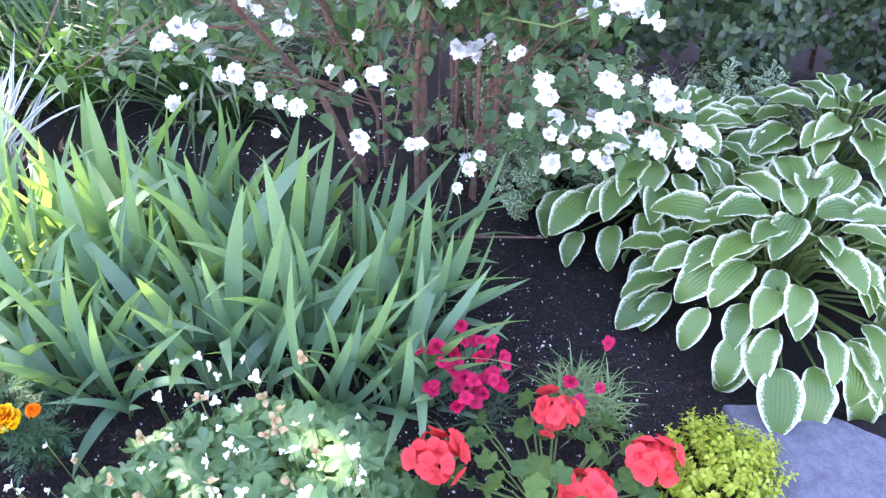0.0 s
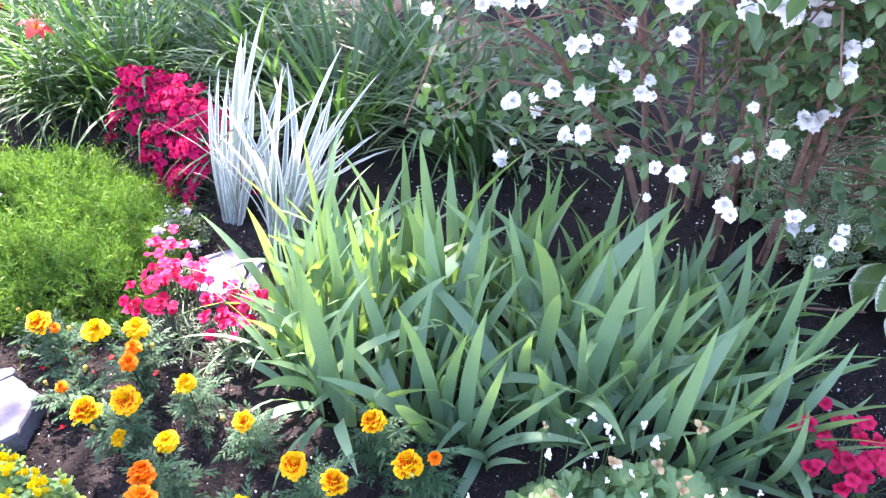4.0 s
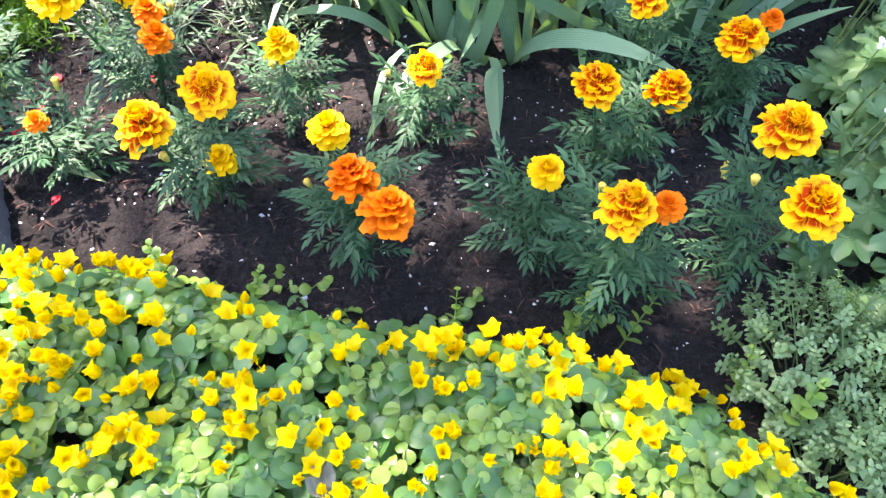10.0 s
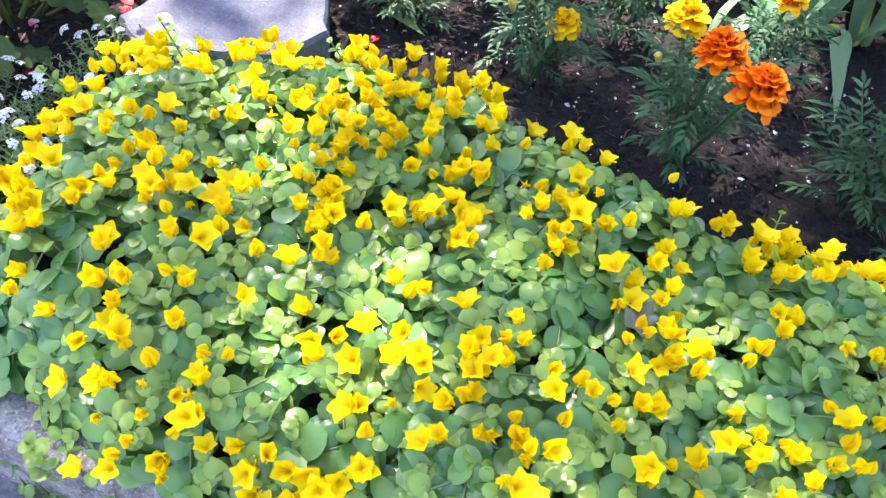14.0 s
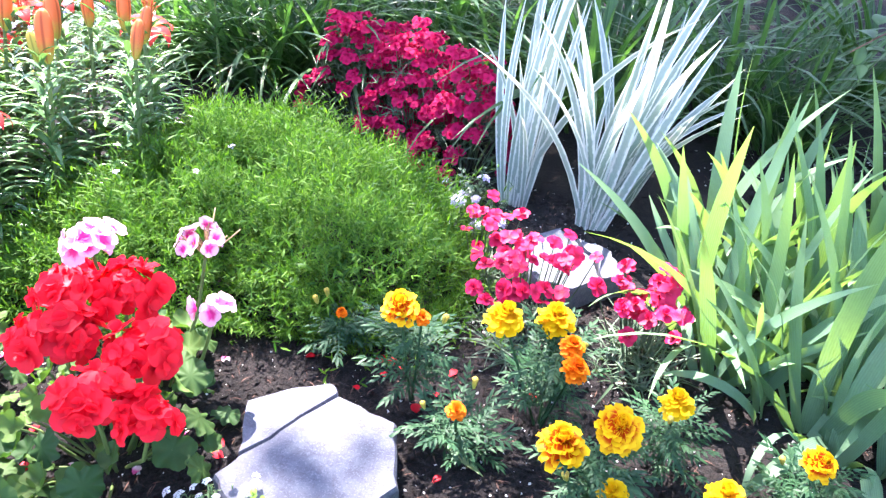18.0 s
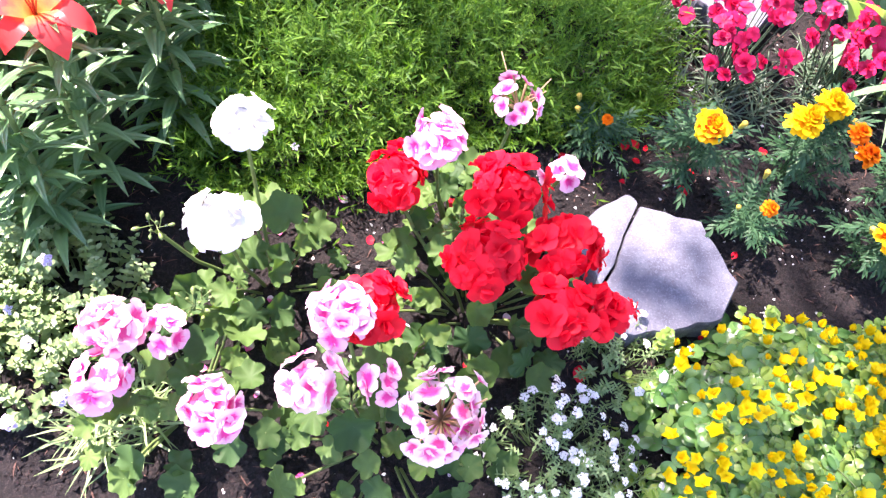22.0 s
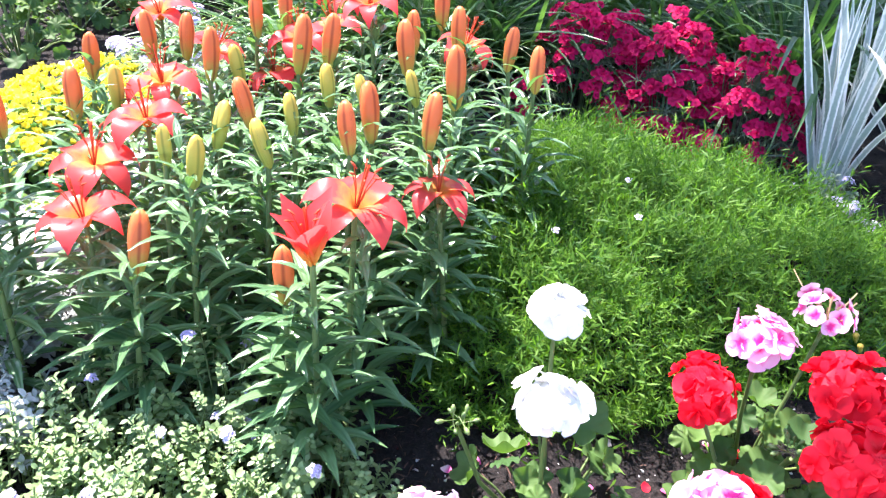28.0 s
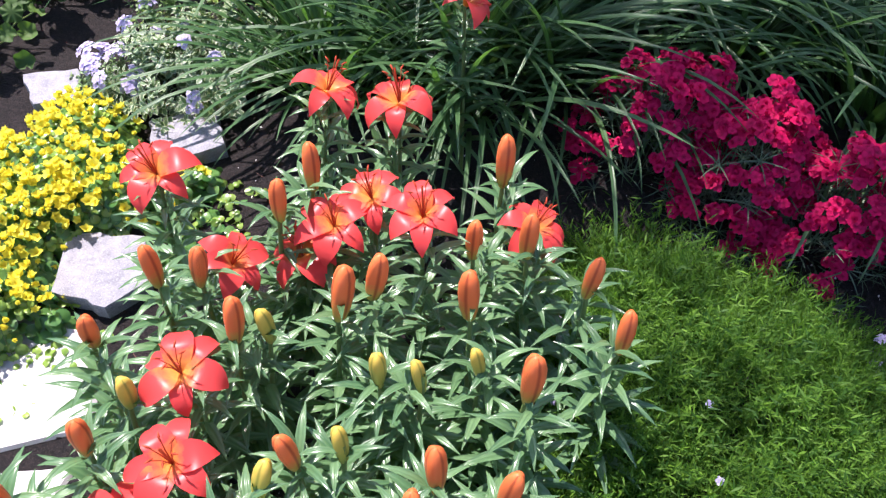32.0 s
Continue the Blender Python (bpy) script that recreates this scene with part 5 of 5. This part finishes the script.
for x, y, r, h, n in ((-1.78, 1.84, 0.09, 0.12, 90), (-1.66, 1.86, 0.08, 0.13, 80), (-1.57, 1.80, 0.08, 0.10, 80), (-1.70, 1.74, 0.10, 0.10, 110), (-1.86, 1.76, 0.10, 0.09, 100), (-1.52, 1.71, 0.09, 0.08, 90), (-1.6, 1.63, 0.08, 0.07, 80)):
    bushy("catmint", x, y, r, h, n, M_MINT, "small-leaved catmint with upright shoots", "catmint", 0.014, M_LILAC, 3, 0.003, up=1.8)
for x, y, r, h, n in ((-2.05, 1.92, 0.12, 0.13, 150), (-1.95, 1.84, 0.09, 0.10, 110), (-2.15, 2.02, 0.12, 0.12, 140), (-1.99, 2.03, 0.08, 0.09, 80)):
    bushy("artemisia", x, y, r, h, n, M_SILVER, "silvery white artemisia in full sun", "artemisia", 0.017)
small_dianthus(-1.47, 1.56, 0, 0.05, 0.1, M_CRIM, "wispy pale green tuft of thread-like leaves", M_MINT, 26)

for x, y in ((0.98, 2.62), (1.12, 2.86), (0.86, 2.86), (1.45, 2.95)):
    bushy("periwinkle", x, y, 0.16, 0.19, 130, M_VARIEG, "pale-edged periwinkle filling the gap behind the hosta", "periwinkle", 0.03)

# ---- pelargoniums ----
def round_petal(v):
    return max(0.06, 0.22 + 0.78 * math.sin(math.pi / 2 * v / 0.6) if v < 0.6 else math.sqrt(max(0.0, 1 - ((v - 0.6) / 0.405) ** 2)))


floret = {k: [mesh("floret", rosette([(5, 0.023, 0.0225, t, 0)] + ([(2, 0.015, 0.015, t + 30, 0.002)] if k == "red" else []), round_petal, 8, 0, 0.10), m) for t in (4, 16, 26)] for k, m in
          (("white", M_WHITE), ("red", M_RED), ("pink", M_PINK), ("pale", M_PALEPINK), ("coral", M_CORAL))}
floret["bud"] = [mesh("flower_bud", lathe([(0.0006, -0.018), (0.0008, 0), (0.0032, 0.004), (0.0036, 0.009), (0.0015, 0.013)], 6), M_STALK)]
scallop = [disc(0.04, 70, lambda a: (1 + 0.09 * math.cos(a * 5) + 0.05 * abs(math.sin(a * 12.5))) * (1 - 0.4 * math.exp(-((a - math.pi * 1.5) / 0.22) ** 2)), w, c, 4, p) for w, c, p in ((0.14, 0.35, 7), (0.20, 0.15, 5), (0.13, -0.2, 9), (0.17, 0.6, 6))]
PELLEAF = [mesh("pelargonium_leaf", g, M_PEL) for g in scallop]


def pelargonium(umbels, nleaf, r, label, base=None):
    x = base[0] if base else sum(u[0] for u in umbels) / len(umbels)
    y = base[1] if base else sum(u[1] for u in umbels) / len(umbels)
    t = thing("pelargonium", (x, y, 0), label, "geranium", "pelargoniums in the bed")
    nleaf = int(nleaf * 1.5)
    R.seed(int(abs(x * 1000)) + 3)
    for i in range(nleaf):
        a, q = 2.4 * i + R.uniform(-0.3, 0.3), ((i + 0.5) / nleaf) ** 0.5
        p = (r * q * math.cos(a), r * q * math.sin(a), 0.02 + 0.125 * (1 - q * q) * R.uniform(0.35, 1.1) + R.uniform(0, 0.02))
        part("leaf", R.choice(PELLEAF), t, facing(p, (math.cos(a) * q * 0.7 + R.gauss(0, 0.4), math.sin(a) * q * 0.7 - 0.2 + R.gauss(0, 0.4), 0.9), R.uniform(0, 360), R.uniform(0.3, 0.6)))
        if i % 2 == 0:
            part("leaf_stalk", mesh("leaf_stalk", tube([(p[0] * 0.3, p[1] * 0.3, 0), (p[0] * 0.7, p[1] * 0.7, p[2] * 0.7), p], 0.0022, 0.0016, 4), M_STALK), t)
    for ux, uy, uz, kind, s, n, *spent in umbels:
        c = Vector((ux - x, uy - y, uz))
        head = part("stalk", mesh("stalk", tube([(c.x * 0.3, c.y * 0.3, 0.02), (c.x * 0.75, c.y * 0.75, uz * 0.5), c - Vector((0, 0, 0.02 * s))], 0.0026, 0.0024, 5), M_STALK), t)
        bare = []
        n = n if spent or kind == "bud" else round(n * (0.85 if kind == "red" else 0.78))
        for i in range(n):
            q = (i + 0.5) / n if not spent else 0.25 + 0.75 * (i + 0.5) / n
            th, ph = math.acos(1 - 0.98 * q), 2.4 * i + R.uniform(-0.4, 0.4)
            w = Vector((math.sin(th) * math.cos(ph), math.sin(th) * math.sin(ph), math.cos(th)))
            p = c + Vector((w.x * 0.036, w.y * 0.036, w.z * 0.022)) * s * R.uniform(0.6, 1.25) * (1.25 if spent else 1)
            part("floret", R.choice(floret[kind]), head, facing(p, w + Vector((R.gauss(0, 0.24), R.gauss(-0.1, 0.24), R.gauss(0.1, 0.2))), R.uniform(0, 360), R.uniform(0.62, 1.05) * (0.7 + 0.3 * s) * (0.8 if spent else 1)))
            bare.append((tube([c - Vector((0, 0, 0.022 * s)), c.lerp(p, 0.6), p], 0.0011, 0.0009, 4), Matrix.Identity(4)))
        if spent:
            bare += [(tube([c - Vector((0, 0, 0.022)), c + Vector((R.gauss(0, 0.02), R.gauss(0, 0.02), 0.012))], 0.0012, 0.0009, 4), Matrix.Identity(4)) for _ in range(16)]
            part("spent_umbel", mesh("spent_umbel", join(bare), M_TAN), head, None, "dry tan flower stalks", "stuff")


pelargonium([(-1.287, 1.80, 0.249, "white", 0.68, 22), (-1.358, 1.643, 0.12, "bud", 0.5, 12), (-1.314, 1.682, 0.241, "white", 0.68, 22), (-1.39, 1.713, 0.185, "bud", 0.4, 9)], 18, 0.10, "pelargonium with two white flower heads and scalloped leaves", (-1.28, 1.72))
pelargonium([(-1.12, 1.776, 0.16, "red", 0.9, 20), (-0.999, 1.717, 0.212, "red", 1.0, 22), (-1.03, 1.64, 0.2, "red", 1.1, 26), (-0.94, 1.655, 0.19, "red", 1.0, 22), (-0.955, 1.575, 0.18, "red", 0.95, 20), (-0.90, 1.575, 0.17, "red", 0.8, 12)],
            34, 0.14, "pelargonium with several full bright red flower heads", (-1.02, 1.66))
pelargonium([(-1.043, 1.709, 0.14, "bud", 0.5, 14), (-1.074, 1.778, 0.231, "pink", 0.72, 20), (-0.96, 1.845, 0.21, "pink", 0.6, 10, True), (-0.915, 1.76, 0.17, "pink", 0.52, 7)], 14, 0.08, "pelargonium with pink and white bicolour flower heads", (-1.03, 1.79))
pelargonium([(-1.192, 1.517, 0.11, "bud", 0.5, 12), (-1.193, 1.577, 0.228, "pink", 0.72, 20), (-1.23, 1.52, 0.20, "pale", 0.72, 12), (-1.165, 1.60, 0.185, "red", 0.9, 20), (-1.16, 1.51, 0.19, "pink", 0.48, 7), (-1.108, 1.462, 0.246, "pale", 0.84, 20, True), (-1.10, 1.45, 0.215, "pink", 0.56, 8)],
            32, 0.14, "pelargonium with pink bicolour heads, one partly spent", (-1.15, 1.50))
pelargonium([(-1.33, 1.506, 0.18, "pink", 0.72, 18), (-1.43, 1.60, 0.19, "pale", 0.68, 16), (-1.44, 1.55, 0.17, "pink", 0.64, 12), (-1.38, 1.60, 0.16, "pink", 0.56, 9)], 24, 0.13, "pelargonium with pale pink heads in strong sun", (-1.38, 1.57))
pelargonium([(0.78, 1.69, 0.12, "coral", 1.1, 26), (0.97, 1.80, 0.12, "coral", 0.95, 20), (1.12, 1.73, 0.12, "coral", 1.0, 24), (1.02, 1.66, 0.11, "coral", 1.0, 20)], 40, 0.2, "pelargonium with coral-red flower heads near the hosta", (0.97, 1.70))
for x, y, k in ((-2.38, 3.06, "pink"), (-2.33, 3.32, "red"), (-2.62, 3.22, "pink"), (-2.15, 3.40, "red"), (-2.55, 2.94, "pink")):
    pelargonium([(x + R.uniform(-0.08, 0.08), y + R.uniform(-0.08, 0.08), R.uniform(0.18, 0.25), k, 0.8, 14) for _ in range(3)], 34, 0.16, "pelargonium at the back of the bed in full sun")
pot = thing("planter", (-2.2, 3.5, 0), "small red plant pot with leafy shoots", "pot")
part("pot", mesh("pot", lathe([(0.05, 0), (0.062, 0.06), (0.075, 0.125), (0.08, 0.125), (0.08, 0.145), (0.072, 0.145), (0.068, 0.125)], 20), M_RED), pot)
part("plant", mesh("plant", join([(strip(0.16, 0.022, blade, 5, 60, 0.3, 5), tf((0, 0, 0.12), 40 * i, -8, 0, R.uniform(0.7, 1.1))) for i in range(12)]), M_JENNYT), pot)
bushy("periwinkle", -1.93, 2.98, 0.12, 0.09, 150, M_VARIEG, "variegated periwinkle trailing round the stone", "periwinkle", 0.022, M_LILAC, 6, 0.006)
bushy("periwinkle", -1.84, 3.08, 0.10, 0.08, 100, M_VARIEG, "variegated periwinkle trailing under the daylilies", "periwinkle", 0.022)
bushy("viola", -2.07, 2.95, 0.05, 0.07, 40, M_THYME, "small viola with purple and yellow flowers", "viola", 0.014, M_LILAC, 9, 0.008)
bushy("viola", -2.0, 3.16, 0.06, 0.08, 40, M_THYME, "small viola with purple flowers", "viola", 0.014, M_LILAC, 9, 0.008)
stepping_stone([[(-2.24, 2.98), (-2.14, 3.0), (-2.12, 2.92), (-2.2, 2.9)]], "pale grey stone beside the yellow flowers", M_PALESLATE, top=0.034)

# ---- lilies ----
def lily_petal(v):
    return max(0.04, (0.22 + 0.85 * math.sin(math.pi * min(1, v * 0.88 + 0.02))) * (1 - v ** 4))


tepal = strip(0.076, 0.029, lily_petal, -72, 82, 0.25, 9, True)
tepal_in = strip(0.074, 0.038, lily_petal, -72, 74, 0.2, 9, True)
CUP = [mesh("petal", strip(0.074, w, lily_petal, -66, -38, 0.3, 9, True), M_LILYP) for w in (0.028, 0.036)]
TEPALS = [mesh("petal", tepal, M_LILYP), mesh("petal", tepal_in, M_LILYP)]
BUDS = [mesh("lily_bud", lathe([(0.003, 0), (0.0082, 0.007), (0.0122, 0.026), (0.0140, 0.050), (0.0130, 0.069), (0.0094, 0.082), (0.0036, 0.0885)], 18, 0.11), m) for m in (M_BUD, M_BUDG)]
stamen = mesh("stamens", join([(tube([(0, 0, 0), (0.006 * math.cos(a), 0.006 * math.sin(a), 0.034), (0.014 * math.cos(a), 0.014 * math.sin(a), 0.056)], 0.0008, 0.0006, 4), Matrix.Identity(4)) for a in [1.047 * i for i in range(6)]] +
                         [(lathe([(0.0005, -0.005), (0.0015, 0), (0.0005, 0.005)], 5), facing((0.0145 * math.cos(a), 0.0145 * math.sin(a), 0.057), (math.cos(a), math.sin(a), 0.5))) for a in [1.047 * i for i in range(6)]] +
                         [(tube([(0, 0, 0), (0, 0.002, 0.066)], 0.0012, 0.0016, 4), Matrix.Identity(4))]), M_DARK)
lily_leaf = [strip(0.094, 0.0155, lance, -15, 45, 0.3, 5, True), strip(0.078, 0.0145, lance, -5, 60, 0.3, 5, True)]
LEAFY = [mesh("lily_foliage", join([(R.choice(lily_leaf), tf((0, 0, 0.04 + 0.27 * i / 46), 137.5 * i, 28 + 14 * i / 46 + R.uniform(-9, 9), 0, 1.15 - 0.5 * (i / 46) ** 2)) for i in range(46)]), M_LILY) for _ in range(5)]


def lily(x, y, z, what, group="lily stems in the clump", cup=False):
    lab = {"flower": "lily stem with an open coral-red flower", "bud": "lily stem with a closed orange bud", "green": "lily stem with a green-yellow bud", "both": "lily stem with an open flower and buds"}[what]
    t = thing("lily", (x, y - 0.21 * z, 0), lab, "lily", group)
    t.matrix_basis = t.matrix_basis @ pose(0, 0, 0, -12, 0, 0)
    a = R.uniform(0, 6.28)
    part("stem", mesh("stem", tube([(0.02 * math.cos(a), 0.02 * math.sin(a), -0.01), (0.01 * math.cos(a), 0.01 * math.sin(a), z * 0.5), (0, 0, z)], 0.0042, 0.003, 6), M_STALK), t)
    part("leaves", R.choice(LEAFY), t, pose(0, 0, 0, R.uniform(-3, 3), R.uniform(-3, 3), R.uniform(0, 360)) @ Matrix.Diagonal((1, 1, min(1.25, z / 0.32), 1)))
    if what in ("flower", "both"):
        fm = facing((0, 0, z), (R.gauss(0, 0.2), -0.22 + R.gauss(0, 0.14), 1), R.uniform(0, 360), R.uniform(0.88, 1.05))
        opened = 14 if cup else R.choice((-6, 0, 6, 12))
        f = part("flower", stamen, t, fm, "open coral-red lily with dark stamens")
        for i in range(6):
            part("petal", (CUP if cup else TEPALS)[i % 2], f, tf((0, 0, 0.002 * (i % 2)), 60 * i, opened + R.uniform(-8, 8), R.uniform(-9, 9), R.uniform(0.9, 1.08)))
    if what != "flower":
        n = {"bud": 1, "green": 1, "both": 1}[what]
        for k in range(n):
            o = (R.uniform(-0.02, 0.02), R.uniform(0, 0.03), z) if what == "both" else (0, 0, z - 0.035)
            part("bud", BUDS[1 if what == "green" else 0], t, facing(o, (R.gauss(0, 0.12), R.gauss(0.02, 0.1), 1), R.uniform(0, 360), R.uniform(0.76, 1.0) * (0.74 if what == "green" else 1)))


R.seed(45)
for x, y, z in ((-1.535, 1.842, 0.285), (-1.495, 1.918, 0.30), (-1.397, 2.011, 0.265), (-1.804, 1.96, 0.25), (-1.811, 2.037, 0.285), (-1.764, 2.201, 0.32), (-1.645, 2.405, 0.25), (-1.486, 2.384, 0.37), (-1.336, 2.414, 0.30),
                (-1.76, 2.10, 0.31), (-1.73, 2.36, 0.30), (-1.60, 2.42, 0.30), (-1.84, 2.50, 0.31), (-1.55, 2.46, 0.31), (-1.40, 2.85, 0.33), (-1.62, 2.66, 0.31), (-1.51, 2.64, 0.31)):
    lily(x, y, z, "flower", cup=y < 1.85)
BUD_AT = [(-1.81, 2.33), (-1.76, 2.33), (-1.71, 2.25), (-1.59, 2.28), (-1.55, 2.31), (-1.43, 2.28), (-1.42, 2.37), (-1.37, 2.17), (-1.28, 2.31), (-1.25, 2.23), (-1.63, 2.10), (-1.504, 2.034),
          (-1.48, 2.07), (-1.85, 2.12), (-1.87, 2.25), (-1.92, 2.07), (-1.94, 2.04), (-1.92, 1.97), (-1.74, 1.92), (-1.57, 1.87), (-1.41, 2.05), (-1.35, 2.37), (-1.37, 2.49), (-1.63, 2.48), (-1.67, 2.43)]
for x, y in BUD_AT:
    lily(x, y, 0.345 if y > 1.95 else 0.25, "bud")
for x, y in ((-1.67, 2.26), (-1.54, 2.20), (-1.49, 2.19), (-1.42, 2.21), (-1.58, 2.11), (-1.67, 2.07), (-1.60, 2.03), (-1.72, 2.03), (-1.68, 1.98), (-1.82, 2.18)):
    lily(x, y, 0.33, "green")

# ---- an unseen tree, added to shade the right part of the bed ----
tree = thing("added_shade_tree", (1.9, 5.96, 0), "unseen leafy tree added behind the bed to cast its shade", "tree")
part("trunk", mesh("trunk", tube([(0, 0, -0.05), (-0.1, 0.02, 1.5), (-0.4, -0.1, 3.2), (-1.0, -0.4, 5.8)], 0.17, 0.05, 9), M_BARK), tree)
for i in range(9):
    a = 0.75 * i
    part("limb", mesh("limb", tube([(-0.35, -0.1, 2.6 + 0.25 * i), (-0.9 + 1.1 * math.cos(a), -0.4 + 0.9 * math.sin(a), 3.9 + 0.2 * i), (-1.2 + 2.3 * math.cos(a), -0.6 + 1.5 * math.sin(a), 4.6 + 0.15 * i)], 0.06, 0.02, 6), M_BARK), tree)
spray = join([(strip(0.11, 0.07, heart, -10, 30, 0.2, 3, True), tf((R.uniform(-0.12, 0.12), R.uniform(-0.12, 0.12), R.uniform(-0.1, 0.1)), R.uniform(0, 360), R.uniform(-30, 30))) for _ in range(14)])


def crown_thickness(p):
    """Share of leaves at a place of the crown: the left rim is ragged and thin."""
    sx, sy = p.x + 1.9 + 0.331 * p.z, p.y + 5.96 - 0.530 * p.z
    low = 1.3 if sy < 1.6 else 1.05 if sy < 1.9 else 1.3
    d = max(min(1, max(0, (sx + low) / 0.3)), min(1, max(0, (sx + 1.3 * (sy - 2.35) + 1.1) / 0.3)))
    # leaves thinned by hand wherever sun should reach the plants below
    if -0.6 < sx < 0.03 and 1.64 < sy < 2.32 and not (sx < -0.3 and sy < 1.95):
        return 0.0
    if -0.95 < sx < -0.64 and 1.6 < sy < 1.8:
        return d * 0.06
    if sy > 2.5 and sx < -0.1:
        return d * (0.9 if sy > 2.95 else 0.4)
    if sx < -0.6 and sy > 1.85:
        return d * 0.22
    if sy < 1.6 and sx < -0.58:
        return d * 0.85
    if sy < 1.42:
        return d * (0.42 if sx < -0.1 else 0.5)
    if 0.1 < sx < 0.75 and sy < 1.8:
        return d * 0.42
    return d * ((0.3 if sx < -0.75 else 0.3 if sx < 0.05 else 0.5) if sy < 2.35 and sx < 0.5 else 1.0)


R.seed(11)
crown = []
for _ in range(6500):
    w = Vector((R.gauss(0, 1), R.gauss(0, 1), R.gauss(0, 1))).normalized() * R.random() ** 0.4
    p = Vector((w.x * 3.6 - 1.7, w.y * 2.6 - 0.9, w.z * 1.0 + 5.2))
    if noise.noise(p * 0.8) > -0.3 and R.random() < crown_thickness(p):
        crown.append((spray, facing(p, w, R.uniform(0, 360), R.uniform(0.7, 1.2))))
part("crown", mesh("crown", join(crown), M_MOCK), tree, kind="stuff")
